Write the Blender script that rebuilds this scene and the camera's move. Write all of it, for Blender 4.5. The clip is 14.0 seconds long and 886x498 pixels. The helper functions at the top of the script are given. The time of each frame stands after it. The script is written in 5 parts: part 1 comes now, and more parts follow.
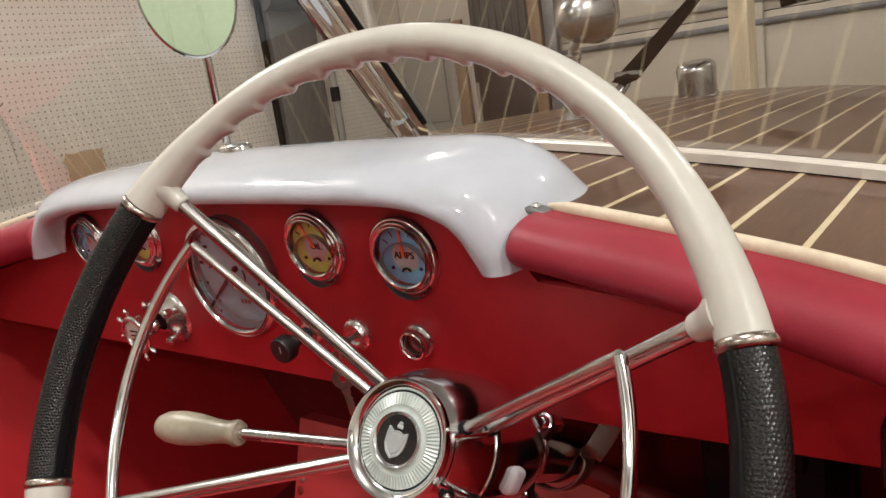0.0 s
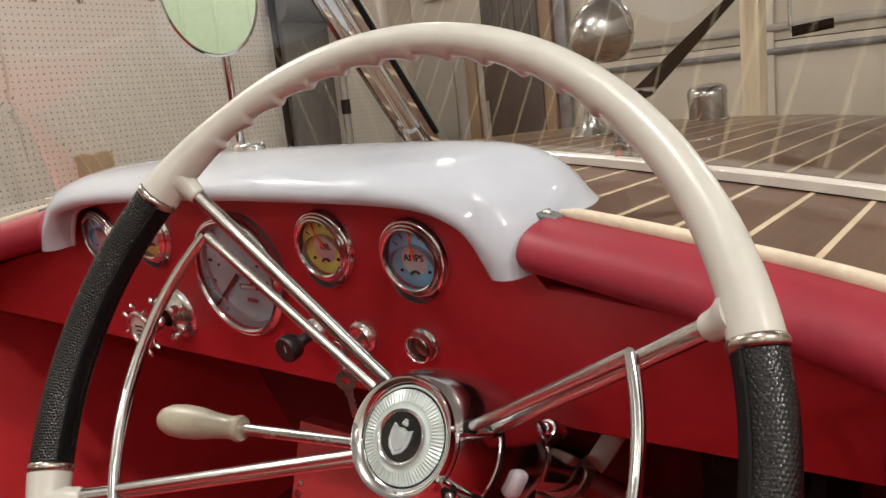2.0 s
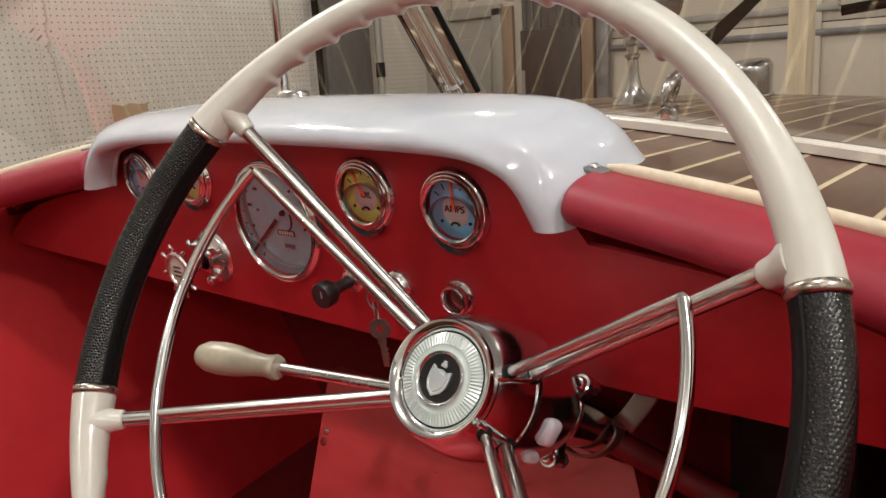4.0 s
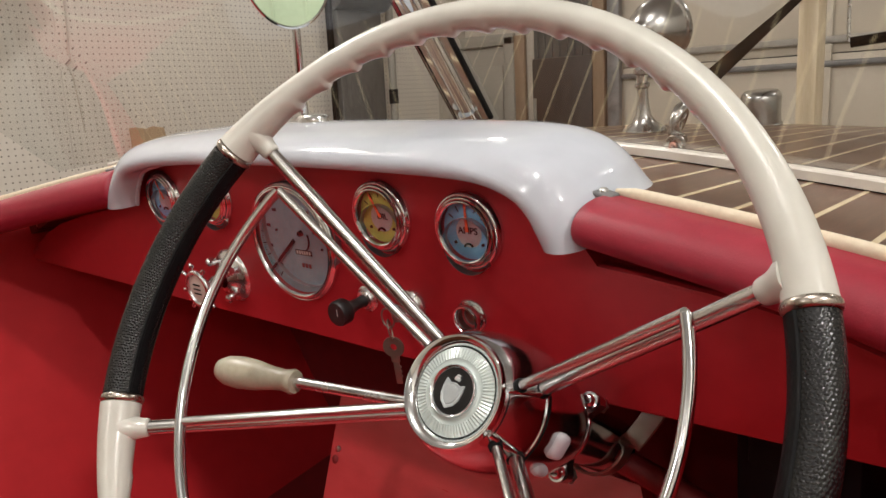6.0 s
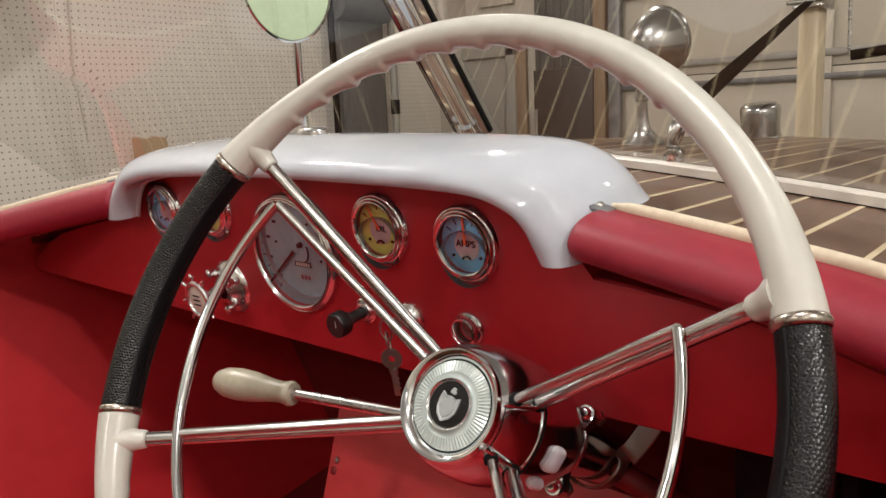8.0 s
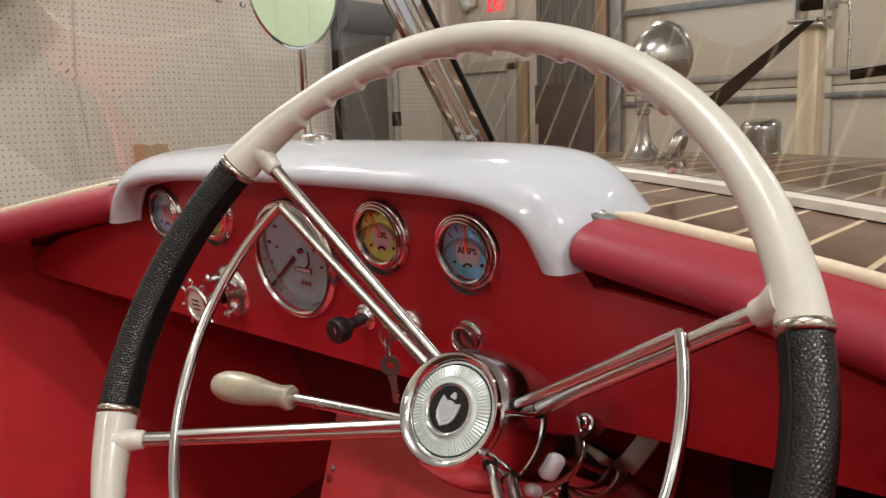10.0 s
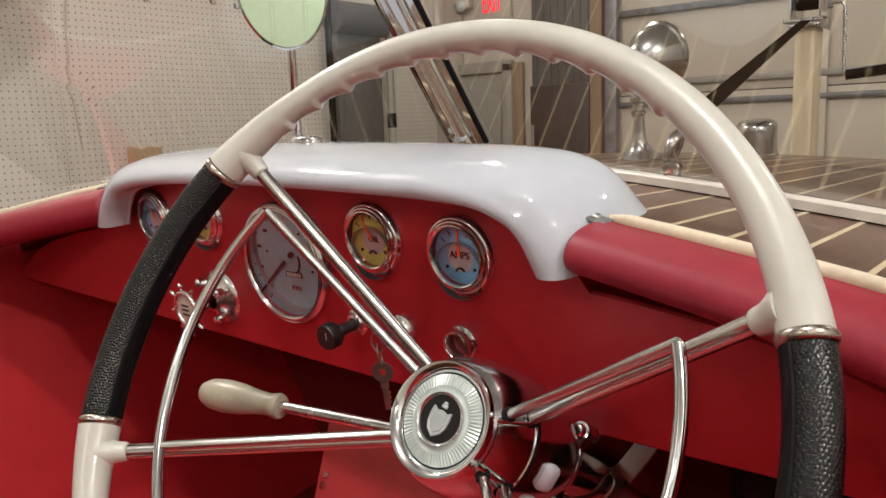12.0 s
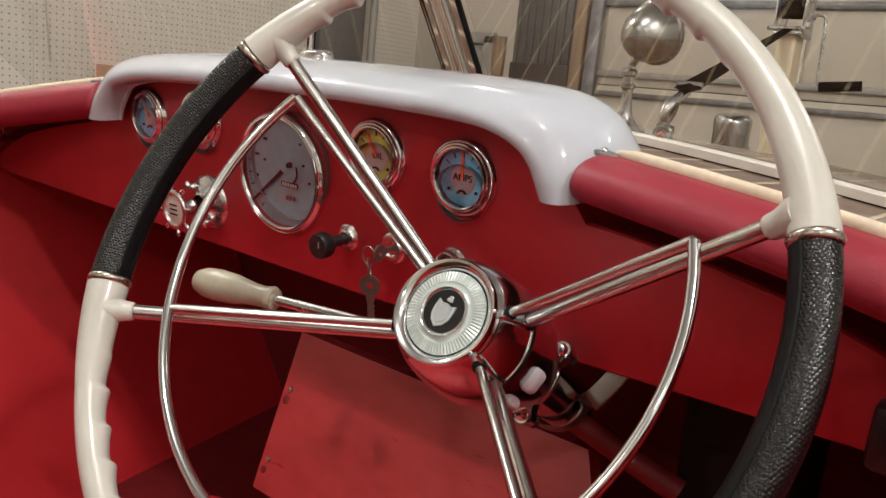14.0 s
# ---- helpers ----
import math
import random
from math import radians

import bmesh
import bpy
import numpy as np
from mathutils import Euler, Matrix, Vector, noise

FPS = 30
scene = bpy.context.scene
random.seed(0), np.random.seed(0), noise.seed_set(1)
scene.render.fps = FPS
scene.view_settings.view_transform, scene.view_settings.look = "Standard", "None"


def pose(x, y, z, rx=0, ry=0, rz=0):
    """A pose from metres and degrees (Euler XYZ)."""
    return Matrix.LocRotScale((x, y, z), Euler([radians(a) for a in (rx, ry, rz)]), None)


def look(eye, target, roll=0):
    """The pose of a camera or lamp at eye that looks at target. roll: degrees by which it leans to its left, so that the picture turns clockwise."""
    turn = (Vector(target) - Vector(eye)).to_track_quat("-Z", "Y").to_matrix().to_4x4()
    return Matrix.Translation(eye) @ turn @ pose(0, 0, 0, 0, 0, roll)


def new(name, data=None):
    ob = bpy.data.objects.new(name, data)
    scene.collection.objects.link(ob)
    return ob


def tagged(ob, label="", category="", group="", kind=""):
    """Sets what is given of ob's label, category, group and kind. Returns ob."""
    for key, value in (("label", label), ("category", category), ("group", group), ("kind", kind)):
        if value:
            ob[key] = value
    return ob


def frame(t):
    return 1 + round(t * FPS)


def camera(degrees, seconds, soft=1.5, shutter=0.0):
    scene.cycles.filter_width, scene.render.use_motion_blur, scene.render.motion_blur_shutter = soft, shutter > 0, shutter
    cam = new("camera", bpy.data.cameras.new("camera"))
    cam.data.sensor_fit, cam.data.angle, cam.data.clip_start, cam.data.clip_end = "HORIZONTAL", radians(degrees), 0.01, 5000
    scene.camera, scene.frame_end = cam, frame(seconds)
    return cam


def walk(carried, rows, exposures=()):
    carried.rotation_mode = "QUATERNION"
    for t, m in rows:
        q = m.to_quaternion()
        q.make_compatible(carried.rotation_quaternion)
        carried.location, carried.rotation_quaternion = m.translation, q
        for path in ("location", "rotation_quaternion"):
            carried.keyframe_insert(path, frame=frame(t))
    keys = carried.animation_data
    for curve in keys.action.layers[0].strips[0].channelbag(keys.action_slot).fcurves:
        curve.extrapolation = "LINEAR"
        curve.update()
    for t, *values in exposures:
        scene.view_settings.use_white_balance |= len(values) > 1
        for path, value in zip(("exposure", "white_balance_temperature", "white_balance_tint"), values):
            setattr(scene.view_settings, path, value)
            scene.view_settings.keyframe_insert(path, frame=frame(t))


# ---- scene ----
cam = camera(60.5, 14.0)
PATH = [
    (0, (0.581, -0.409, 1.442), (-0.594, 1.066, 0.777), -12.4),
    (0.5, (0.578, -0.412, 1.437), (-0.598, 1.066, 0.779), -11.6),
    (1, (0.578, -0.414, 1.435), (-0.597, 1.071, 0.789), -10.7),
    (1.5, (0.579, -0.416, 1.435), (-0.599, 1.075, 0.81), -10.4),
    (2, (0.579, -0.417, 1.434), (-0.605, 1.07, 0.814), -10.1),
    (2.5, (0.567, -0.407, 1.425), (-0.616, 1.066, 0.769), -9.2),
    (3, (0.565, -0.412, 1.419), (-0.634, 1.029, 0.72), -8.4),
    (5.5, (0.581, -0.446, 1.426), (-0.677, 0.978, 0.801), -7.6),
    (6, (0.581, -0.446, 1.425), (-0.676, 0.983, 0.809), -7.3),
    (6.5, (0.582, -0.446, 1.426), (-0.675, 0.986, 0.816), -7.3),
    (7, (0.582, -0.446, 1.426), (-0.677, 0.985, 0.82), -7.0),
    (7.5, (0.582, -0.449, 1.422), (-0.679, 0.981, 0.818), -6.6),
    (8, (0.585, -0.446, 1.428), (-0.677, 0.988, 0.837), -7.1),
    (10.5, (0.584, -0.45, 1.423), (-0.679, 0.999, 0.87), -5.9),
    (11, (0.586, -0.45, 1.425), (-0.68, 0.999, 0.879), -6.1),
    (11.5, (0.587, -0.449, 1.426), (-0.681, 1.001, 0.888), -6.2),
    (12, (0.579, -0.438, 1.422), (-0.677, 1.016, 0.866), -6.2),
    (12.5, (0.583, -0.426, 1.427), (-0.65, 1.032, 0.83), -5.8),
    (13, (0.569, -0.41, 1.414), (-0.626, 1.061, 0.775), -4.2),
    (13.5, (0.565, -0.443, 1.401), (-0.598, 1.047, 0.745), -1.3),
    (14, (0.569, -0.488, 1.39), (-0.576, 1.026, 0.76), 2.1),
]
# The boat's own axes (x starboard, y to the bow, z square to both) stand on a trailer, trimmed by the stern.
BOAT = Matrix.Translation((0, -0.17, 0.30)) @ Matrix.Rotation(radians(8.066), 4, Vector((0.9879, 0.1552, 0)))
walk(cam, [(t, BOAT @ look(eye, target, roll)) for t, eye, target, roll in PATH])

# ---- light ----
world = bpy.data.worlds.new("world")
scene.world = world
world.use_nodes = True
world.node_tree.nodes["Background"].inputs[0].default_value = (0.9, 0.85, 0.78, 1)
world.node_tree.nodes["Background"].inputs[1].default_value = 0.05
scene.view_settings.exposure = 0.0


def lamp(name, m, size, watts, colour):
    d = bpy.data.lights.new(name, "POINT")
    d.shadow_soft_size, d.energy, d.color = size, watts, colour
    ob = new(name, d)
    ob.matrix_world = m
    return ob


HIGH = 3.60  # ceiling
BULB = (1.0, 0.955, 0.915)
LAMPS = [(0.50, -1.09, 62), (2.6, -1.2, 92), (2.4, -3.4, 34), (-0.2, -3.8, 37), (1.6, 2.1, 20), (-1.5, 1.9, 17), (-1.75, -0.4, 62)]
for x, y, w in LAMPS:
    lamp("bulb_light", pose(x, y, HIGH - 0.25), 0.06, w, BULB)

# ---- materials ----


def material(name, base, rough=0.5, metal=0.0, coat=0.0, coat_rough=0.05, spec=0.5):
    m = bpy.data.materials.new(name)
    m.use_nodes = True
    b = m.node_tree.nodes["Principled BSDF"]
    b.inputs["Base Color"].default_value = (*base, 1)
    b.inputs["Roughness"].default_value = rough
    b.inputs["Metallic"].default_value = metal
    b.inputs["Coat Weight"].default_value = coat
    b.inputs["Coat Roughness"].default_value = coat_rough
    b.inputs["Specular IOR Level"].default_value = spec
    return m


def node(m, kind, **values):
    n = m.node_tree.nodes.new(kind)
    for k, v in values.items():
        n.inputs[k.replace("_", " ")].default_value = v
    return n


def link(m, a, b):
    m.node_tree.links.new(a, b)


def bsdf(m):
    return m.node_tree.nodes["Principled BSDF"]


def coords(m, stretch=(1, 1, 1)):
    t = m.node_tree.nodes.new("ShaderNodeTexCoord")
    s = m.node_tree.nodes.new("ShaderNodeMapping")
    s.inputs["Scale"].default_value = stretch
    link(m, t.outputs["Object"], s.inputs["Vector"])
    return s.outputs["Vector"]


def mottle(m, low, high, scale, detail=4.0, stretch=(1, 1, 1), into="Base Color", second=None):
    """Lets a noise at one scale, and a second one if given, run between two colours or values."""
    v = coords(m, stretch)
    n = node(m, "ShaderNodeTexNoise", Scale=scale, Detail=detail)
    link(m, v, n.inputs["Vector"])
    fac = n.outputs["Fac"]
    if second:
        n2 = node(m, "ShaderNodeTexNoise", Scale=second, Detail=5.0)
        link(m, v, n2.inputs["Vector"])
        mix = m.node_tree.nodes.new("ShaderNodeMath")
        mix.operation = "MULTIPLY_ADD"
        mix.inputs[1].default_value = 0.5
        half = m.node_tree.nodes.new("ShaderNodeMath")
        half.operation = "MULTIPLY"
        half.inputs[1].default_value = 0.5
        link(m, n2.outputs["Fac"], half.inputs[0])
        link(m, fac, mix.inputs[0])
        link(m, half.outputs[0], mix.inputs[2])
        fac = mix.outputs[0]
    r = m.node_tree.nodes.new("ShaderNodeMapRange")
    r.inputs["From Min"].default_value, r.inputs["From Max"].default_value = 0.3, 0.7
    link(m, fac, r.inputs["Value"])
    if into == "Base Color":
        c = m.node_tree.nodes.new("ShaderNodeMix")
        c.data_type = "RGBA"
        c.inputs[6].default_value, c.inputs[7].default_value = (*low, 1), (*high, 1)
        link(m, r.outputs[0], c.inputs[0])
        link(m, c.outputs[2], bsdf(m).inputs["Base Color"])
        return c
    r.inputs["To Min"].default_value, r.inputs["To Max"].default_value = low, high
    link(m, r.outputs[0], bsdf(m).inputs[into])
    return r


def relief(m, scale, height, kind="noise", strength=0.5, stretch=(1, 1, 1)):
    v = coords(m, stretch)
    if kind == "noise":
        n = node(m, "ShaderNodeTexNoise", Scale=scale, Detail=6.0)
        out = n.outputs["Fac"]
    else:
        n = node(m, "ShaderNodeTexVoronoi", Scale=scale)
        n.feature = "F1"
        n.inputs["Randomness"].default_value = 0.75
        out = n.outputs["Distance"]
    link(m, v, n.inputs["Vector"])
    b = node(m, "ShaderNodeBump", Strength=strength, Distance=height)
    if kind != "noise":
        b.invert = True
    link(m, out, b.inputs["Height"])
    link(m, b.outputs["Normal"], bsdf(m).inputs["Normal"])
    return m


vinyl = material("red_vinyl", (0.36, 0.008, 0.016), 0.46)
mottle(vinyl, (0.36, 0.011, 0.019), (0.44, 0.016, 0.026), 6, second=70)
relief(vinyl, 900, 0.0006, strength=0.25)
pad_vinyl = material("red_pad_vinyl", (0.25, 0.012, 0.028), 0.46, spec=0.45)
mottle(pad_vinyl, (0.235, 0.010, 0.024), (0.28, 0.014, 0.031), 9, second=120)
relief(pad_vinyl, 700, 0.0006, strength=0.2)
panel_red = material("red_painted_panel", (0.34, 0.010, 0.016), 0.5)
mottle(panel_red, (0.46, 0.011, 0.016), (0.56, 0.017, 0.024), 4, second=30)
relief(panel_red, 60, 0.001, strength=0.2)
# footwell red darkened to hold the shade under the dash; also colours the screw stains
maroon = material("shade_and_stain_maroon", (0.10, 0.004, 0.006), 0.6)
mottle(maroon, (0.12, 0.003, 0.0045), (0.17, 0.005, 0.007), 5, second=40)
satin_red = material("satin_red_board", (0.36, 0.05, 0.06), 0.38, spec=0.65)
mottle(satin_red, (0.33, 0.020, 0.024), (0.45, 0.042, 0.046), 14, stretch=(0.5, 1, 1), second=60)
mottle(satin_red, 0.24, 0.46, 30, stretch=(0.16, 1, 1), into="Roughness", second=110)
relief(satin_red, 46, 0.0018, strength=0.35, stretch=(0.2, 1, 1))
gelcoat = material("white_gelcoat", (0.50, 0.525, 0.56), 0.4, coat=1.0, coat_rough=0.04, spec=0.03)
mottle(gelcoat, (0.465, 0.495, 0.545), (0.505, 0.535, 0.585), 9, second=60)
mottle(gelcoat, 0.36, 0.46, 12, into="Roughness")
ivory = material("ivory_plastic", (0.76, 0.68, 0.55), 0.32, coat=0.5, coat_rough=0.07)
mottle(ivory, (0.512, 0.504, 0.447), (0.578, 0.572, 0.520), 14, second=90)
mottle(ivory, 0.28, 0.42, 30, into="Roughness")
relief(ivory, 60, 0.0008, strength=0.12)
old_ivory = material("aged_ivory_grip", (0.66, 0.58, 0.42), 0.33, coat=0.2)
mottle(old_ivory, (0.34, 0.31, 0.22), (0.45, 0.42, 0.33), 40, second=200)
leather = material("black_leather", (0.008, 0.008, 0.009), 0.2, spec=0.42)
mottle(leather, (0.004, 0.004, 0.0045), (0.009, 0.009, 0.009), 30, second=300)
relief(leather, 1500, 0.0002, strength=0.15)
smooth_leather = material("smooth_black_leather", (0.005, 0.005, 0.0055), 0.45, spec=0.12)
relief(smooth_leather, 500, 0.0008, strength=0.3)
chrome = material("chrome", (0.72, 0.73, 0.74), 0.07, 1.0)
mottle(chrome, 0.04, 0.12, 60, into="Roughness")
hub_chrome = material("hub_chrome", (0.66, 0.645, 0.67), 0.05, 1.0)
mottle(hub_chrome, 0.09, 0.22, 45, into="Roughness", second=300)
satin_chrome = material("satin_chrome", (0.74, 0.74, 0.74), 0.24, 1.0)
mottle(satin_chrome, 0.18, 0.30, 90, into="Roughness")
key_metal = material("worn_key_metal", (0.26, 0.235, 0.20), 0.36, 0.85)
old_chrome = material("aged_chrome", (0.50, 0.50, 0.49), 0.10, 1.0)
mottle(old_chrome, 0.14, 0.26, 50, into="Roughness")
bezel_chrome = material("bezel_chrome", (0.78, 0.79, 0.80), 0.10, 1.0)
mottle(bezel_chrome, 0.07, 0.14, 80, into="Roughness")
spoke_steel = material("worn_spoke_steel", (0.56, 0.545, 0.53), 0.2, 1.0)
mottle(spoke_steel, 0.16, 0.27, 60, into="Roughness", second=300)
dull_metal = material("dull_nickel", (0.48, 0.47, 0.45), 0.28, 1.0)
mottle(dull_metal, 0.2, 0.4, 120, into="Roughness")
bronze_metal = material("worn_nickel_bronze", (0.46, 0.41, 0.36), 0.26, 1.0)
mottle(bronze_metal, 0.18, 0.34, 150, into="Roughness")
copper = material("dull_copper", (0.36, 0.13, 0.09), 0.35, 0.8)
steel = material("brushed_steel", (0.62, 0.61, 0.59), 0.3, 1.0)
mottle(steel, 0.2, 0.4, 80, stretch=(1, 1, 0.1), into="Roughness")
black = material("black_plastic", (0.012, 0.012, 0.012), 0.4)
mottle(black, (0.009, 0.009, 0.009), (0.02, 0.02, 0.02), 80)
rubber = material("black_rubber", (0.007, 0.0065, 0.0065), 0.75, spec=0.2)
relief(rubber, 200, 0.0006, strength=0.3)
emblem_black = material("black_enamel", (0.01, 0.01, 0.011), 0.15, coat=1)
dial_silver = material("brushed_dial_centre", (0.44, 0.41, 0.41), 0.33, 0.55)
mottle(dial_silver, (0.42, 0.46, 0.48), (0.54, 0.58, 0.60), 150, stretch=(1, 6, 1), second=400)
well_grey = material("satin_gauge_wall", (0.30, 0.30, 0.31), 0.3, 0.8)
silver = material("silver_dial", (0.42, 0.42, 0.43), 0.36, 0.2)
mottle(silver, (0.38, 0.42, 0.43), (0.50, 0.53, 0.52), 90)
grey_dial = material("grey_dial", (0.4, 0.42, 0.44), 0.4, 0.1)
mottle(grey_dial, (0.14, 0.25, 0.29), (0.24, 0.35, 0.39), 22, second=160)
blue_dial = material("blue_dial", (0.16, 0.33, 0.52), 0.4, 0.05)
mottle(blue_dial, (0.13, 0.38, 0.60), (0.19, 0.45, 0.68), 40)
yellow_dial = material("yellow_dial", (0.55, 0.36, 0.06), 0.4, 0.05)
mottle(yellow_dial, (0.40, 0.36, 0.07), (0.50, 0.45, 0.11), 40)
needle_red = material("orange_needle", (0.75, 0.10, 0.03), 0.4)
ink = material("black_ink", (0.010, 0.010, 0.010), 0.8, spec=0.05)
cream_seam = material("cream_seam", (0.66, 0.54, 0.33), 0.35, coat=0.8)
mottle(cream_seam, (0.58, 0.46, 0.26), (0.72, 0.61, 0.40), 30)
cream_cloth = material("cream_piping", (0.66, 0.57, 0.42), 0.55)
mottle(cream_cloth, (0.58, 0.49, 0.35), (0.72, 0.64, 0.49), 30, second=200)
relief(cream_cloth, 500, 0.0006, strength=0.3)
strip_white = material("white_strip", (0.72, 0.67, 0.60), 0.3, coat=0.4)
mottle(strip_white, (0.52, 0.47, 0.41), (0.60, 0.565, 0.51), 20)
mahogany = material("varnished_mahogany", (0.13, 0.055, 0.03), 0.4, coat=0.38, coat_rough=0.03, spec=0.3)
grain = mottle(mahogany, (0.064, 0.024, 0.010), (0.130, 0.055, 0.026), 26, detail=8, stretch=(6, 0.35, 1), second=140)
info = mahogany.node_tree.nodes.new("ShaderNodeObjectInfo")
shade = node(mahogany, "ShaderNodeMapRange")
shade.inputs["To Min"].default_value, shade.inputs["To Max"].default_value = 0.75, 1.2
tone = mahogany.node_tree.nodes.new("ShaderNodeHueSaturation")
link(mahogany, info.outputs["Random"], shade.inputs["Value"])
link(mahogany, shade.outputs[0], tone.inputs["Value"])
link(mahogany, grain.outputs[2], tone.inputs["Color"])
link(mahogany, tone.outputs[0], bsdf(mahogany).inputs["Base Color"])
glass = material("clear_glass", (0.97, 0.98, 0.97), 0.0)
bsdf(glass).inputs["Transmission Weight"].default_value = 1.0
bsdf(glass).inputs["IOR"].default_value = 1.45
milk_plastic = material("milky_plastic", (0.62, 0.62, 0.66), 0.3, coat=0.4)
# mirror with a pale green base colour
mirror_glass = material("pale_green_mirror", (0.62, 0.80, 0.60), 0.02, 1.0)
clear_plastic = material("clear_acrylic", (0.70, 0.77, 0.75), 0.22, 0.08, coat=1.0)
mottle(clear_plastic, (0.44, 0.51, 0.49), (0.56, 0.63, 0.60), 120)
peg = material("pegboard", (0.52, 0.47, 0.40), 0.6)
wall_paint = material("beige_wall", (0.48, 0.43, 0.36), 0.65)
mottle(wall_paint, (0.44, 0.39, 0.32), (0.52, 0.47, 0.40), 1.5, second=40)
pale_wall = material("off_white_wall", (0.64, 0.62, 0.57), 0.6)
mottle(pale_wall, (0.62, 0.60, 0.54), (0.72, 0.70, 0.65), 2, second=30)
ceiling_paint = material("ceiling_grey", (0.42, 0.41, 0.39), 0.7)
mottle(ceiling_paint, (0.38, 0.37, 0.35), (0.45, 0.44, 0.42), 2, second=50)
door_paint = material("beige_door_panel", (0.50, 0.44, 0.36), 0.5)
mottle(door_paint, (0.53, 0.47, 0.38), (0.60, 0.54, 0.45), 3, second=60)
rail_grey = material("grey_steel_rail", (0.20, 0.20, 0.20), 0.45, 0.4)
mottle(rail_grey, (0.15, 0.15, 0.15), (0.25, 0.25, 0.25), 20)
pale_rail = material("pale_steel_rail", (0.36, 0.34, 0.31), 0.5, 0.2)
mottle(pale_rail, (0.31, 0.29, 0.26), (0.40, 0.38, 0.34), 20)
concrete = material("concrete", (0.30, 0.29, 0.27), 0.75)
mottle(concrete, (0.22, 0.21, 0.20), (0.36, 0.35, 0.32), 3, second=40)
relief(concrete, 80, 0.002, strength=0.3)
lumber = material("pale_lumber", (0.62, 0.52, 0.36), 0.6)
mottle(lumber, (0.54, 0.43, 0.27), (0.68, 0.58, 0.43), 9, stretch=(6, 6, 0.4), second=60)
brown_wood = material("brown_wood", (0.30, 0.16, 0.07), 0.55)
mottle(brown_wood, (0.19, 0.12, 0.07), (0.29, 0.20, 0.125), 9, stretch=(6, 6, 0.4), second=60)
dark_grey = material("dark_grey_cover", (0.10, 0.095, 0.09), 0.6)
mottle(dark_grey, (0.07, 0.066, 0.062), (0.14, 0.13, 0.12), 5, stretch=(3, 3, 0.6), second=40)
dark_brown = material("dark_brown_panel", (0.06, 0.045, 0.035), 0.5)
mottle(dark_brown, (0.018, 0.014, 0.011), (0.040, 0.031, 0.025), 5, stretch=(4, 4, 0.4), second=60)
grey_panel = material("grey_ribbed_panel", (0.26, 0.26, 0.25), 0.45, 0.3)
mottle(grey_panel, (0.085, 0.085, 0.08), (0.13, 0.13, 0.12), 4, second=40)
white_trim = material("white_door_paint", (0.50, 0.46, 0.40), 0.5)
mottle(white_trim, (0.25, 0.23, 0.195), (0.32, 0.30, 0.26), 4, second=60)
webbing = material("dark_webbing", (0.010, 0.008, 0.006), 0.95, spec=0.0)
relief(webbing, 300, 0.001, strength=0.4)
card = material("brown_cardboard", (0.36, 0.25, 0.15), 0.75)
mottle(card, (0.32, 0.22, 0.13), (0.40, 0.28, 0.17), 10)
exit_red = material("lit_red_letters", (0.8, 0.02, 0.03), 0.4)
bsdf(exit_red).inputs["Emission Color"].default_value = (1, 0.02, 0.05, 1)
bsdf(exit_red).inputs["Emission Strength"].default_value = 1.2
lamp_white = material("lit_diffuser", (0.9, 0.9, 0.88), 0.5)
bsdf(lamp_white).inputs["Emission Color"].default_value = (1, 0.9, 0.78, 1)
bsdf(lamp_white).inputs["Emission Strength"].default_value = 6.0

# holes of the pegboard, an inch apart
v = coords(peg)
cells = peg.node_tree.nodes.new("ShaderNodeVectorMath")
cells.operation = "MODULO"
shift = peg.node_tree.nodes.new("ShaderNodeVectorMath")
shift.inputs[1].default_value = (2.54, 2.54, 2.54)
link(peg, v, shift.inputs[0])
link(peg, shift.outputs[0], cells.inputs[0])
cells.inputs[1].default_value = (10, 0.0254, 0.0254)
far = peg.node_tree.nodes.new("ShaderNodeVectorMath")
far.operation = "DISTANCE"
flat = peg.node_tree.nodes.new("ShaderNodeVectorMath")
flat.operation = "MULTIPLY"
flat.inputs[1].default_value = (0, 1, 1)
link(peg, cells.outputs[0], flat.inputs[0])
link(peg, flat.outputs[0], far.inputs[0])
far.inputs[1].default_value = (0, 0.0127, 0.0127)
hole = node(peg, "ShaderNodeMapRange")
hole.inputs["From Min"].default_value, hole.inputs["From Max"].default_value = 0.0030, 0.0040
link(peg, far.outputs["Value"], hole.inputs["Value"])
base = mottle(peg, (0.60, 0.55, 0.48), (0.67, 0.62, 0.55), 2.5, second=50)
dark = peg.node_tree.nodes.new("ShaderNodeMix")
dark.data_type = "RGBA"
dark.inputs[6].default_value = (0.22, 0.19, 0.16, 1)
link(peg, hole.outputs[0], dark.inputs[0])
link(peg, base.outputs[2], dark.inputs[7])
link(peg, dark.outputs[2], bsdf(peg).inputs["Base Color"])

# ---- building helpers ----
ABOARD = []  # top-level things of the boat, built in its own axes and laid into the garage at the end


def finish(bm, name, mat, smooth=True, angle=40):
    bmesh.ops.recalc_face_normals(bm, faces=bm.faces)
    me = bpy.data.meshes.new(name)
    if smooth:
        for f in bm.faces:
            f.smooth = True
        for e in bm.edges:
            if len(e.link_faces) == 2 and e.calc_face_angle(0) > radians(angle):
                e.smooth = False
    bm.to_mesh(me)
    bm.free()
    me.materials.append(mat)
    return me


def thing(name, m, label, category, group="", kind="", aboard=True):
    ob = new(name)
    ob.empty_display_size = 0.02
    ob.matrix_basis = m
    if aboard:
        ABOARD.append(ob)
    return tagged(ob, label, category, group, kind)


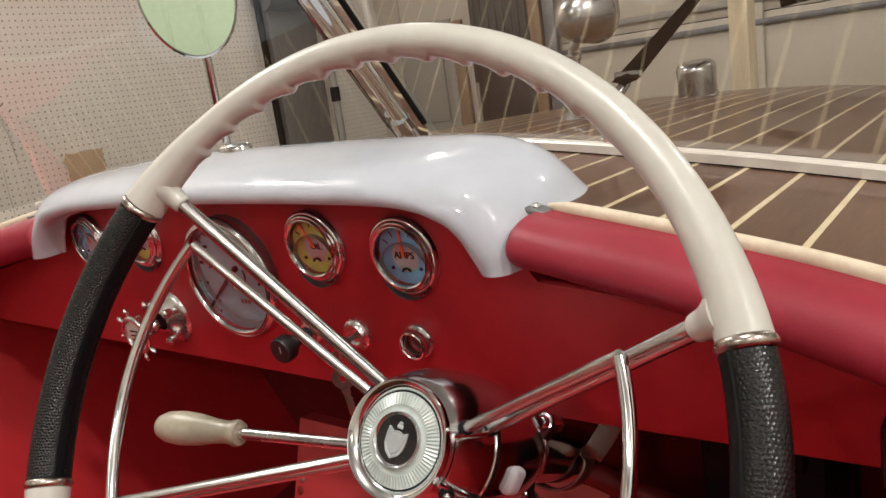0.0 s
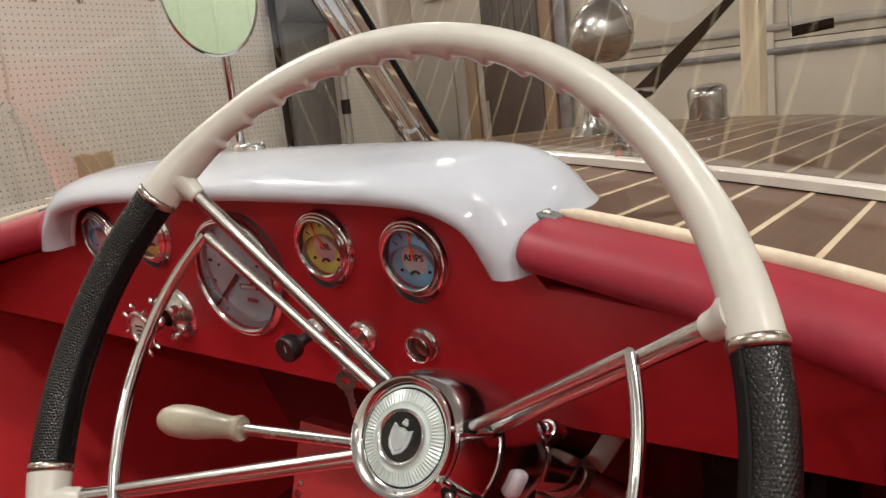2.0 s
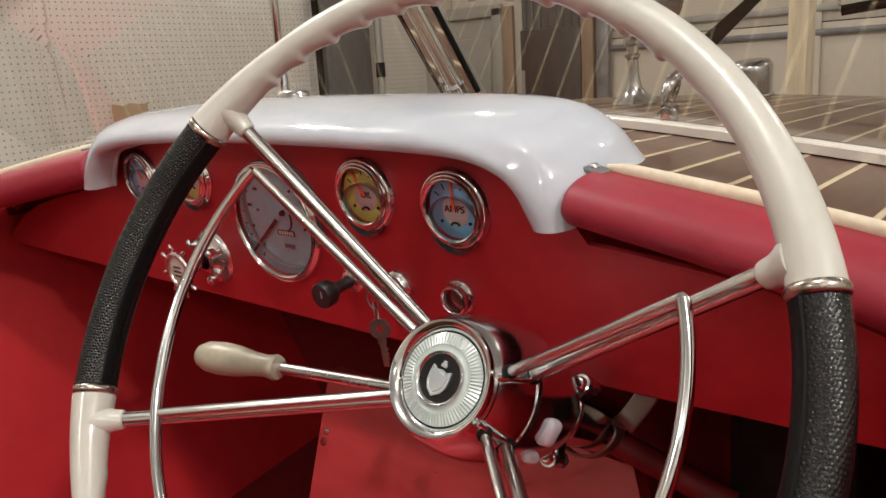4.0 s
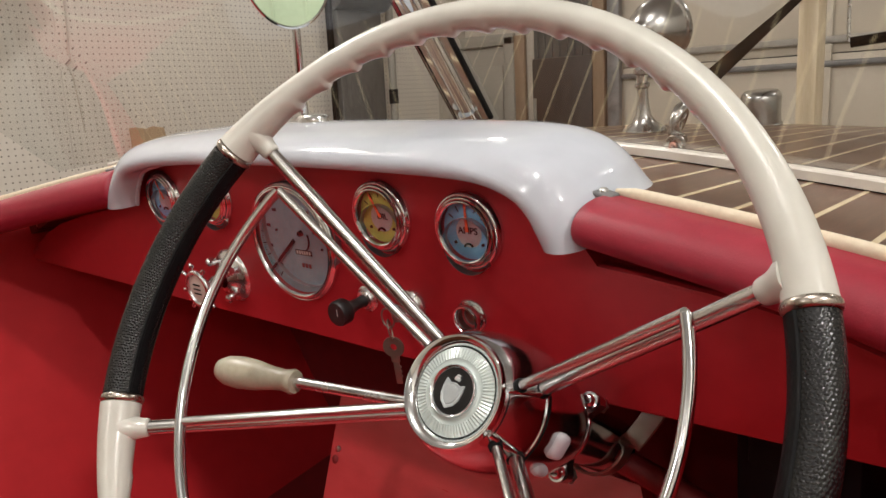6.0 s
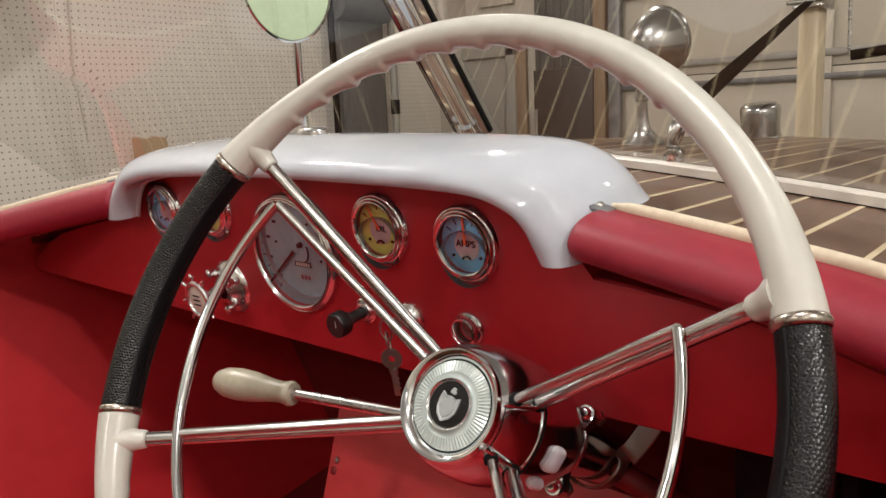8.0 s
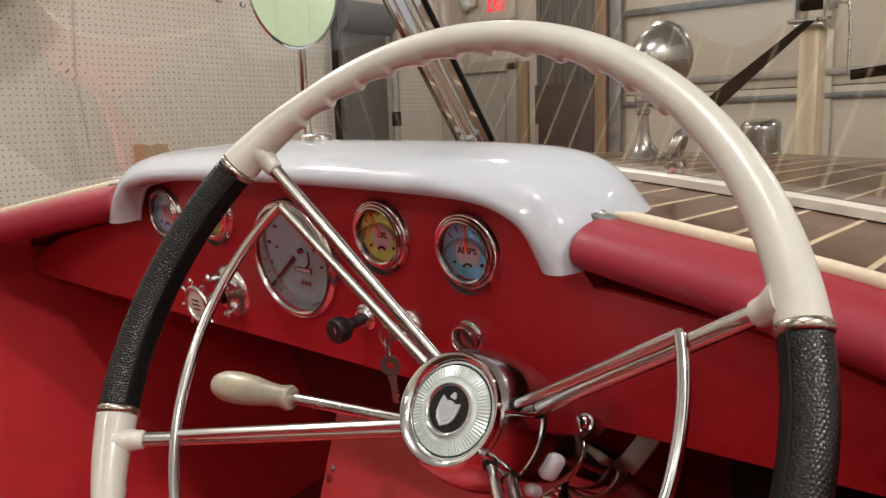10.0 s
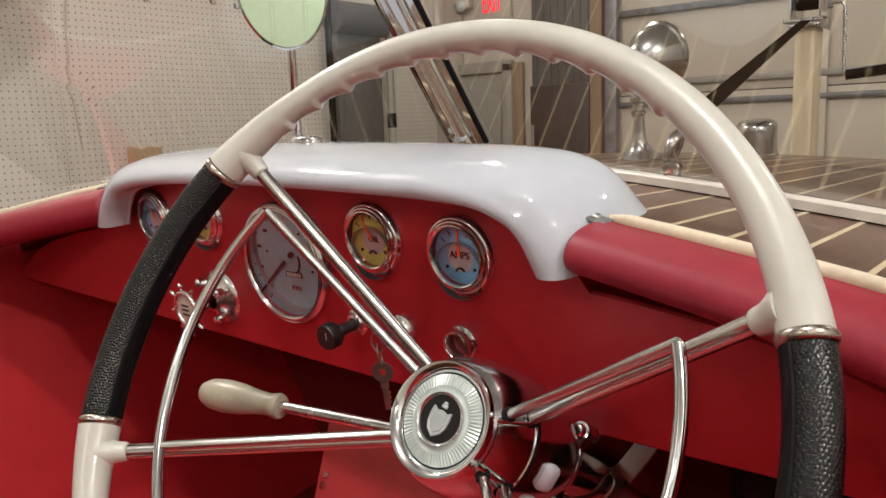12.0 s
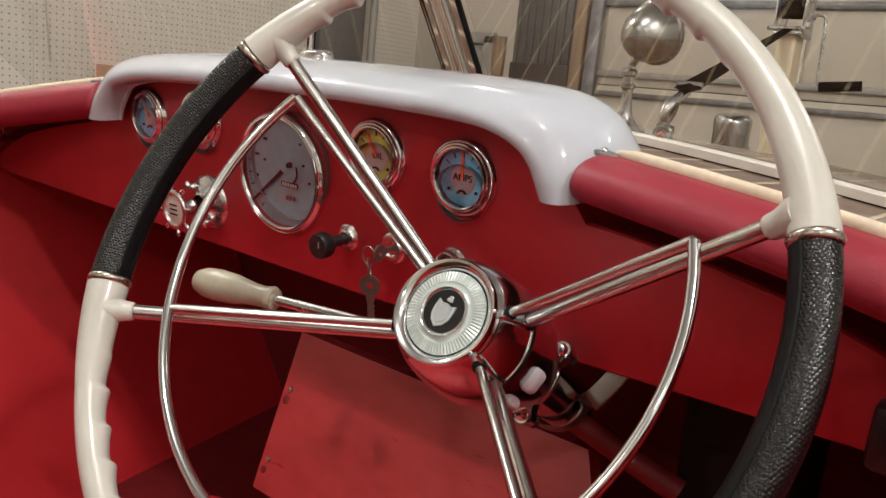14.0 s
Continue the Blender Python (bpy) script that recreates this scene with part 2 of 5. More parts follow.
def part(name, bm, mat, parent, label="", smooth=True, angle=40):
    """Links a bmesh, built in the axes of its thing, as one mesh under that thing or under a part of it."""
    ob = new(name, finish(bm, name, mat, smooth, angle))
    ob.parent = parent
    return tagged(ob, label)


def solid(name, bm, mat, m, label, category, group="", kind="", aboard=True, smooth=True):
    ob = new(name, finish(bm, name, mat, smooth))
    ob.matrix_basis = m
    if aboard:
        ABOARD.append(ob)
    return tagged(ob, label, category, group, kind)


def box(c, s, bevel=0.0, bm=None, turn=None, seg=2):
    own = bmesh.new()
    bmesh.ops.create_cube(own, size=1)
    bmesh.ops.scale(own, vec=s, verts=own.verts)
    if bevel:
        bmesh.ops.bevel(own, geom=own.edges[:], offset=bevel, segments=seg, affect="EDGES", profile=0.5)
    if turn:
        bmesh.ops.transform(own, matrix=turn, verts=own.verts)
    bmesh.ops.translate(own, vec=c, verts=own.verts)
    return joined(bm, own)


def joined(bm, own):
    if bm is None:
        return own
    me = bpy.data.meshes.new("join")
    own.to_mesh(me)
    own.free()
    bm.from_mesh(me)
    bpy.data.meshes.remove(me)
    return bm


def lathe(profile, seg=48, m=None, bm=None, arc=360.0):
    """Turns (radius, height) pairs round z."""
    own = bmesh.new()
    rings = []
    whole = arc >= 360
    n = seg if whole else seg + 1
    for r, z in profile:
        if r < 1e-6:
            rings.append([own.verts.new((0, 0, z))] * n)
        else:
            rings.append([own.verts.new((r * math.cos(radians(arc) * k / seg), r * math.sin(radians(arc) * k / seg), z)) for k in range(n)])
    for a, b in zip(rings, rings[1:]):
        for k in range(seg):
            q = (k + 1) % n
            quad = []
            for vtx in (a[k], a[q], b[q], b[k]):
                if vtx not in quad:
                    quad.append(vtx)
            if len(quad) > 2:
                own.faces.new(quad)
    if m:
        bmesh.ops.transform(own, matrix=m, verts=own.verts)
    return joined(bm, own)


def sweep(points, radius, seg=14, closed=False, bm=None, flat=1.0, section=None):
    """A tube along points; radius: one number or a function of the share of the way (0 to 1); flat: second radius over the first."""
    own = bmesh.new()
    pts = [Vector(p) for p in points]
    n = len(pts)
    rings, normal = [], None
    for i, p in enumerate(pts):
        if closed:
            d = (pts[(i + 1) % n] - pts[i - 1]).normalized()
        else:
            d = (pts[min(i + 1, n - 1)] - pts[max(i - 1, 0)]).normalized()
        if normal is None:
            normal = d.orthogonal().normalized() if section is None else Vector(section).normalized()
        normal = (normal - d * normal.dot(d)).normalized()
        side = d.cross(normal)
        r = radius(i / max(1, n - 1)) if callable(radius) else radius
        rings.append([own.verts.new(p + r * (math.cos(math.tau * k / seg) * normal + flat * math.sin(math.tau * k / seg) * side)) for k in range(seg)])
    pairs = list(zip(rings, rings[1:])) + ([(rings[-1], rings[0])] if closed else [])
    for a, b in pairs:
        for k in range(seg):
            own.faces.new((a[k], a[(k + 1) % seg], b[(k + 1) % seg], b[k]))
    if not closed:
        own.faces.new(rings[0][::-1])
        own.faces.new(rings[-1])
    return joined(bm, own)


def spline(pts, n):
    """Points along a smooth curve through the given ones."""
    p = [Vector(q) for q in pts]
    p = [2 * p[0] - p[1], *p, 2 * p[-1] - p[-2]]
    out = []
    for i in range(1, len(p) - 2):
        for k in range(n):
            t = k / n
            a, b, c, d = p[i - 1], p[i], p[i + 1], p[i + 2]
            out.append(0.5 * (2 * b + (c - a) * t + (2 * a - 5 * b + 4 * c - d) * t * t + (3 * b - 3 * c + d - a) * t**3))
    out.append(p[-2].copy())
    return out


def sheet(rows, bm=None, thick=None):
    """Joins rows of points into a surface; thick: a vector by which a second skin lies below, closed at the edges."""
    own = bmesh.new()
    grid = [[own.verts.new(p) for p in row] for row in rows]
    for a, b in zip(grid, grid[1:]):
        for k in range(len(a) - 1):
            own.faces.new((a[k], a[k + 1], b[k + 1], b[k]))
    if thick:
        t = Vector(thick)
        low = [[own.verts.new(Vector(p) + t) for p in row] for row in rows]
        for a, b in zip(low, low[1:]):
            for k in range(len(a) - 1):
                own.faces.new((a[k + 1], a[k], b[k], b[k + 1]))
        rim = [grid[0], [r[-1] for r in grid], grid[-1][::-1], [r[0] for r in grid][::-1]]
        rlow = [low[0], [r[-1] for r in low], low[-1][::-1], [r[0] for r in low][::-1]]
        for a, b in zip(rim, rlow):
            for k in range(len(a) - 1):
                own.faces.new((a[k], b[k], b[k + 1], a[k + 1]))
    return joined(bm, own)


def lettering(text, size, m, depth=0.0003):
    c = bpy.data.curves.new("lettering", "FONT")
    c.body, c.size, c.align_x, c.align_y, c.extrude = text, size, "CENTER", "CENTER", depth
    ob = bpy.data.objects.new("lettering", c)
    me = bpy.data.meshes.new_from_object(ob)
    bm = bmesh.new()
    bm.from_mesh(me)
    bpy.data.objects.remove(ob)
    bpy.data.meshes.remove(me)
    bmesh.ops.transform(bm, matrix=m, verts=bm.verts)
    return bm


AFT = pose(0, 0, 0, 90, 0, 0)  # turns a lathe's axis so that it looks aft (-y), with its x still to starboard
ONE = Matrix.Identity(4)


def at(x, y, z):
    return Matrix.Translation((x, y, z))


# ---- deck ----


def deck_z(x, y):
    return 1.30 - 0.16 * y - 0.11 * x * x - 0.035 * max(0, y - 0.75) ** 2 - (max(0.0, -x - 0.26) * 0.13)


def coaming_y(x):
    """The after edge of the foredeck, which sweeps aft beside the instruments."""
    a = abs(x)
    return 0.02 if a < 0.29 else 0.02 - 0.33 * (a - 0.29) - 3.0 * max(0, a - 0.52) ** 2


def bow_y(x):
    return 1.52 * max(0.0, 1 - (abs(x) / 0.80) ** 2.3) ** 0.62


deck = thing("boat_deck", at(0, 0.6, 1.2), "varnished mahogany foredeck of planks with cream seams", "deck", kind="structure")
back = deck.matrix_basis.inverted()
SEAMS = [0.0325 + 0.0427 * k for k in range(17)]
edges = [-s for s in SEAMS[::-1]] + SEAMS


def plank(x0, x1, lift=0.0, n=26, thick=0.012):
    rows = []
    for k in range(n + 1):
        row = []
        for j in range(3):
            x = x0 + (x1 - x0) * j / 2
            y0, y1 = (max(0.006, coaming_y(x)) if x < -0.33 else coaming_y(x)), max(coaming_y(x) + 0.02, bow_y(x))
            y = y0 + (y1 - y0) * k / n
            row.append(back @ Vector((x, y, deck_z(x, y) + lift - 0.08 * max(0.0, -x - 0.32))))
        rows.append(row)
    return sheet(rows, thick=(0, 0, -thick))


for a, b in zip(edges, edges[1:]):
    part("plank", plank(a + 0.0015, b - 0.0015), mahogany, deck)
for s in edges:
    part("seam", plank(s - 0.0019, s + 0.0019, lift=0.0003, thick=0.008), cream_seam, deck)
# covering boards along the sides close the deck to the topsides
for side in (-1, 1):
    rows = []
    for k in range(41):
        y = -1.6 + 3.1 * k / 40
        out = 0.80 * max(0.0, 1 - max(0, y / 1.52) ** (1 / 0.62)) ** (1 / 2.3) if y < 1.52 else 0
        inner = 0.715 if y < 0.1 else max(0.0, out - 0.06)
        rows.append([back @ Vector((side * x, y, (deck_z(x, y) if y > 0 else deck_z(x, 0) - 0.02 * y) - (0.055 if side < 0 else 0.0))) for x in (inner, out + 0.012)])
    part("covering_board", sheet(rows, thick=(0, 0, -0.03)), mahogany, deck)

# hull below the deck
hull = thing("boat_hull", at(0, 0, 0.2), "varnished mahogany hull of the runabout on its trailer", "boat", kind="structure")
hb = hull.matrix_basis.inverted()
for side in (-1, 1):
    rows = []
    for k in range(41):
        y = -1.6 + 3.12 * k / 40
        out = 0.80 * max(0.0, 1 - max(0, y / 1.52) ** (1 / 0.62)) ** (1 / 2.3) if y < 1.52 else 0.0
        top = (deck_z(out, y) if y > 0 else deck_z(out, 0) - 0.05 * y) - 0.03
        rows.append([hb @ Vector((side * out * f, min(y, 1.52), top - h)) for f, h in ((1.01, 0), (0.99, 0.3), (0.90, 0.75), (0.0, 0.98))])
    part("topside", sheet(rows, thick=(-side * 0.014, 0, 0)), mahogany, hull)

rows = []
for f in (-1, -0.99, -0.9, -0.45, 0.0, 0.45, 0.9, 0.99, 1):
    low = {1: 0.0, 0.99: 0.3, 0.9: 0.75, 0.45: 0.865, 0.0: 0.98}[abs(f)]
    top = deck_z(0.8, 0) + 0.05
    rows.append([hb @ Vector((0.80 * f, -1.58, top)), hb @ Vector((0.80 * f, -1.58, top - low - 0.01))])
part("transom", sheet(rows, thick=(0, 0.02, 0)), mahogany, hull)
cradle = thing("boat_cradle", at(0, -0.2, 0.2), "plain timber cradle under the boat's keel", "cradle")
for y, drop in ((-0.95, 0.235), (0.55, 0.445)):
    part("cross_beam", box((0, y, -0.06), (1.1, 0.12, 0.12), 0.006), lumber, cradle)
    for side in (-1, 1):
        part("bunk", box((side * 0.42, y, 0.10), (0.10, 0.12, 0.26), 0.006), lumber, cradle)
        part("leg", box((side * 0.45, y, -0.115 - drop / 2), (0.10, 0.10, drop), 0.006), lumber, cradle)

# ---- windscreen base strip ----


def strip_y(x):
    a = abs(x)
    return 0.335 - 0.30 * a - 0.02 * a * a if a < 0.36 else 0.2244 - 0.225 * (a - 0.36)


xs = [0.79 * k / 24 for k in range(25)]
trim = thing("windscreen_strip", at(0, 0.3, 1.25), "off-white moulding on the deck under the windscreen", "trim")
tb = trim.matrix_basis.inverted()
for side in (-1, 1):
    own = bmesh.new()
    rows = []
    for x in [q for q in xs if q < 0.66]:
        y = strip_y(x)
        z = deck_z(x, y)
        rows.append([tb @ Vector((side * x, y + dy, z + dz)) for dy, dz in ((-0.006, 0.0022), (-0.006, 0.010), (-0.0045, 0.0115), (0.004, 0.0115), (0.0055, 0.010), (0.0055, -0.001))])
    part("moulding", sheet(rows, own), strip_white, trim)
    part("bedding", sweep([tb @ Vector((side * x, strip_y(x) - 0.004, deck_z(x, strip_y(x)) + 0.001)) for x in xs if x < 0.66], 0.0018, 6), rubber, trim, "dark bedding line")

# ---- windscreen ----
RAKE = Vector((0, -0.60, 1.0))
screen = thing("windscreen", at(0, 0.3, 1.26), "raked two-pane glass windscreen with a chrome centre post", "windscreen")
sb = screen.matrix_basis.inverted()
for side in (-1, 1):
    rows = []
    for x in xs[1:]:
        foot = Vector((side * x, strip_y(x) - 0.001, deck_z(x, strip_y(x)) + 0.013))
        up = RAKE + Vector((0, -0.55 * min(x, 0.5), 0))
        rows.append([sb @ (foot + up * h) for h in (0, 0.1, 0.2, 0.29)])
    own = sheet(rows, thick=(0, 0.0014, 0.0007))
    tail = min(abs(q.x) for q in rows[-1]) - 0.001
    bmesh.ops.delete(own, geom=[f for f in own.faces if all(abs(q.co.x) > tail for q in f.verts)], context="FACES")
    pane = part("pane", own, glass, screen)
    pane.visible_shadow = False
foot = Vector((-0.011, strip_y(0) - 0.008, deck_z(0, 0.33) + 0.008))
way = RAKE.normalized()


def along(h, dx=0.0, dy=0.0):
    return sb @ (foot + way * h + Vector((dx, dy, 0)))


post = part("centre_post", sweep([along(0), along(0.34)], 0.009, 16, flat=0.8, section=(1, 0, 0)), chrome, screen, "chrome centre post")
for side in (-1, 1):
    part("channel", sweep([along(0.0, side * 0.019, 0.004), along(0.34, side * 0.019, 0.004)], 0.0075, 4, flat=0.7, section=(1, 0.3, 0)), chrome, screen)
    part("gasket", sweep([along(0.03, side * 0.027, 0.006), along(0.34, side * 0.027, 0.006)], 0.0035, 8), rubber, screen, "black rubber gasket")
part("post_collar", sweep([along(0.025), along(0.042)], 0.0125, 20), chrome, screen)

# ---- dashboard ----
dash = thing("dashboard", at(0, 0, 1.11), "red vinyl covered dashboard with round instruments", "dashboard", kind="structure")
db = at(0, 0, -1.11)
own = bmesh.new()
rows = []
EDGE = [(-0.66, 1.135), (-0.594, 1.168), (-0.534, 1.190), (-0.45, 1.210), (-0.368, 1.226), (-0.335, 1.236), (-0.30, 1.242), (-0.275, 1.262), (-0.25, 1.284), (-0.20, 1.298), (-0.10, 1.305), (0.0, 1.309), (0.15, 1.310), (0.235, 1.308), (0.27, 1.302), (0.293, 1.288), (0.312, 1.262), (0.330, 1.2375), (0.365, 1.2345), (0.422, 1.2275), (0.472, 1.2175), (0.51, 1.205), (0.60, 1.175), (0.70, 1.140)]


def dash_top(x):
    """The upper edge of the panel, open below the padded coamings."""
    return float(np.interp(x, [q[0] for q in EDGE], [q[1] for q in EDGE]))


def dash_low(x):
    """The lower edge, rising a little to starboard."""
    return float(np.interp(x, [-0.66, 0.1, 0.32, 0.535, 0.70], [1.121, 1.121, 1.127, 1.1335, 1.138]))


for k in range(137):
    x = -0.66 + 1.36 * k / 136
    top, foot = dash_top(x) - 0.002, dash_low(x)
    rows.append([db @ Vector((x, 0.0, foot)), db @ Vector((x, -0.002, foot + (top - foot) * 0.25)), db @ Vector((x, -0.001, foot + (top - foot) * 0.6)), db @ Vector((x, 0.0, top))])
part("face", sheet(rows, own, thick=(0, 0.016, 0)), vinyl, dash)
for lo, hi in ((-0.60, -0.335), (0.330, 0.66)):
    part("upper_edge", sweep([db @ Vector((lo + (hi - lo) * k / 40, 0.004, dash_top(lo + (hi - lo) * k / 40) - 0.0045)) for k in range(41)], 0.0042, 10), vinyl, dash)
part("lower_edge", sweep([db @ Vector((-0.66 + 0.034 * k, 0.0045, dash_low(-0.66 + 0.034 * k))) for k in range(41)], 0.0035, 12), vinyl, dash)

# ---- coaming pads and piping ----


def coaming(side):
    line = ([(0.318, 0.002)] if side < 0 else []) + [(0.345, -0.006), (0.40, -0.023), (0.46, -0.042), (0.53, -0.068), (0.60, -0.108), (0.655, -0.18), (0.685, -0.30), (0.695, -0.55), (0.70, -1.5)]
    return [Vector((side * p.x, p.y, 0)) for p in spline([(a, b, 0) for a, b in line], 7)]


PROFILE = [(p.x, p.z) for p in spline([(-0.004, 0, 0.003), (0.012, 0, 0.004), (0.025, 0, -0.002), (0.0325, 0, -0.013), (0.0335, 0, -0.024), (0.028, 0, -0.034), (0.018, 0, -0.0385), (0.006, 0, -0.038), (-0.010, 0, -0.031)], 4)]


def roll(line, profile, lift):
    rows = []
    for i, p in enumerate(line):
        d = (line[min(i + 1, len(line) - 1)] - line[max(i - 1, 0)]).normalized()
        inward = Vector((-abs(d.y) * math.copysign(1, p.x), -abs(d.x), 0)).normalized()
        z = deck_z(p.x, max(p.y, -0.1)) + lift
        rows.append([p + inward * a + Vector((0, 0, z + b)) for a, b in profile])
    return rows


for side in (1, -1):
    base = Vector((side * 0.34, 0, 1.28))
    off = Matrix.Translation(-base)
    rows = roll(coaming(side), [(a, b * (0.76 if side > 0 else 1.0)) for a, b in PROFILE], 0.0 if side > 0 else -0.005)
    # the end of the roll is drawn in to a rounded tuck
    heart = sum(rows[0], Vector()) / len(rows[0])
    out = (rows[0][0] - rows[1][0]).normalized()
    ends = [[heart + (p - heart) * f + out * h for p in rows[0]] for f, h in ((0.30, 0.0062), (0.62, 0.0058), (0.80, 0.0048), (0.92, 0.0030), (0.98, 0.0012))]
    rows = ends + rows
    pad = thing("coaming_pad", Matrix.Translation(base), "padded red vinyl coaming roll with cream piping", "coaming", "coaming pads")
    part("roll", sheet([[off @ p for p in r] for r in rows]), pad_vinyl, pad)
    own = bmesh.new()
    own.faces.new([own.verts.new(off @ p) for p in rows[0]])
    part("end", own, pad_vinyl, pad)
    part("piping", sweep([off @ (p + Vector((0.003 * side, 0.006, deck_z(p.x, max(p.y, -0.1)) + (0.003 if side > 0 else -0.0015)))) for p in coaming(side)], lambda s: 0.0056 * min(1.0, 0.45 + 14 * s), 12, flat=0.7, section=(0, 0, 1)), cream_cloth, pad, "cream piping")
    if side < 0:
        under = []
        for p in coaming(side):
            if p.y > -0.6:
                z = deck_z(p.x, max(p.y, -0.1))
                under.append([off @ Vector((p.x, p.y - 0.002, z - 0.010)), off @ Vector((p.x - 0.02, p.y + 0.03, z - 0.026)), off @ Vector((min(p.x - 0.02, -0.30) if p.y > -0.12 else -0.76, max(p.y + 0.05, 0.012) if p.y > -0.12 else p.y + 0.05, z - 0.030))])
        part("backing", sheet(under, thick=(0, 0, -0.006)), vinyl, pad)
    inner = 0.338 if side > 0 else 0.318
    high = 1.2905 if side > 0 else 1.2800
    clip = part("end_clip", box(off @ Vector((side * inner, -0.003, high)), (0.028, 0.011, 0.0036), 0.0016, turn=pose(0, 0, 0, 0, 4 * side, -16 * side), seg=3), rail_grey, pad, "small grey metal clip")
    part("screw", lathe([(0, 0.0022), (0.0024, 0.0016), (0.0036, 0), (0.0036, -0.002)], 16, off @ at(side * (inner + 0.002), -0.003, high + 0.0020)), dull_metal, clip)

# ---- white instrument hood ----
# sections from the port leg over the brow to the starboard leg: lip, front low, front high, crest, back slope, foot (0: on the deck)
SECTIONS = [
    [(-0.262, -0.020, 1.242), (-0.268, -0.034, 1.242), (-0.281, -0.040, 1.242), (-0.297, -0.036, 1.242), (-0.307, -0.022, 1.243), (-0.313, -0.002, 1.244)],
    [(-0.256, -0.020, 1.254), (-0.264, -0.036, 1.254), (-0.278, -0.040, 1.257), (-0.293, -0.030, 1.262), (-0.304, -0.010, 1.266), (-0.311, 0.012, 1.268)],
    [(-0.246, -0.020, 1.268), (-0.254, -0.037, 1.269), (-0.266, -0.039, 1.275), (-0.281, -0.022, 1.285), (-0.297, 0.012, 1.287), (-0.309, 0.040, 0)],
    [(-0.231, -0.020, 1.2825), (-0.237, -0.037, 1.284), (-0.245, -0.037, 1.294), (-0.257, -0.014, 1.306), (-0.276, 0.040, 1.302), (-0.294, 0.080, 0)],
    [(-0.205, -0.020, 1.290), (-0.208, -0.037, 1.292), (-0.213, -0.036, 1.304), (-0.222, -0.008, 1.3165), (-0.240, 0.055, 1.312), (-0.254, 0.100, 0)],
    [(-0.165, -0.020, 1.2955), (-0.165, -0.037, 1.298), (-0.166, -0.035, 1.3105), (-0.168, -0.004, 1.322), (-0.172, 0.070, 1.3170), (-0.178, 0.118, 0)],
    [(-0.08, -0.020, 1.300), (-0.08, -0.037, 1.303), (-0.08, -0.034, 1.316), (-0.08, -0.002, 1.3268), (-0.082, 0.075, 1.3220), (-0.084, 0.126, 0)],
    [(0.03, -0.020, 1.3035), (0.03, -0.037, 1.306), (0.03, -0.034, 1.319), (0.03, -0.002, 1.3290), (0.031, 0.075, 1.3240), (0.032, 0.128, 0)],
    [(0.15, -0.020, 1.3040), (0.15, -0.037, 1.306), (0.152, -0.034, 1.319), (0.155, -0.002, 1.3292), (0.160, 0.076, 1.3240), (0.164, 0.128, 0)],
    [(0.222, -0.020, 1.3025), (0.224, -0.037, 1.3045), (0.229, -0.035, 1.317), (0.238, -0.002, 1.3275), (0.257, 0.076, 1.3220), (0.266, 0.128, 0)],
    [(0.258, -0.020, 1.2995), (0.262, -0.037, 1.301), (0.269, -0.036, 1.311), (0.281, -0.010, 1.3225), (0.301, 0.066, 1.3170), (0.307, 0.118, 0)],
    [(0.281, -0.020, 1.291), (0.287, -0.037, 1.292), (0.297, -0.037, 1.300), (0.310, -0.018, 1.311), (0.327, 0.046, 1.3055), (0.332, 0.092, 0)],
    [(0.292, -0.020, 1.280), (0.299, -0.037, 1.281), (0.311, -0.039, 1.286), (0.323, -0.026, 1.294), (0.337, 0.008, 1.2930), (0.345, 0.048, 0)],
    [(0.298, -0.020, 1.2675), (0.305, -0.036, 1.268), (0.316, -0.040, 1.271), (0.327, -0.034, 1.275), (0.338, -0.018, 1.277), (0.344, 0.004, 1.279)],
    [(0.3022, -0.020, 1.2555), (0.308, -0.033, 1.256), (0.317, -0.039, 1.2565), (0.328, -0.037, 1.257), (0.336, -0.026, 1.2575), (0.340, -0.004, 1.258)],
]
whole = [[Vector((x, y, z if z else deck_z(x, y) - 0.001)) for x, y, z in row] for row in SECTIONS]
lines = [spline([s[j] for s in whole], 7) for j in range(6)]
rows = [spline([l[i] for l in lines], 6) for i in range(len(lines[0]))]
hood = thing("instrument_hood", at(0, 0.1, 1.29), "glossy white moulded hood over the instruments", "hood")
own = sheet([[at(0, -0.1, -1.29) @ p for p in r] for r in rows])
part("shell", own, gelcoat, hood, angle=80)
lip = [at(0, -0.1, -1.29) @ (r[0] + Vector((0, 0.003, 0.001))) for r in rows]
part("lip", sweep(lip, 0.003, 8), gelcoat, hood)
for r in (rows[0], rows[-1]):
    own = bmesh.new()
    own.faces.new([own.verts.new(at(0, -0.1, -1.29) @ p) for p in r])
    part("leg_foot", own, gelcoat, hood)

# ---- instruments ----


def ticks(r0, r1, a0, a1, n, width, z):
    bm = None
    for k in range(n):
        a = radians(a0 + (a1 - a0) * k / (n - 1))
        bm = box((math.cos(a) * (r0 + r1) / 2, math.sin(a) * (r0 + r1) / 2, z), (r1 - r0, width, 0.0004), 0, bm, Matrix.Rotation(a, 4, "Z"))
    return bm


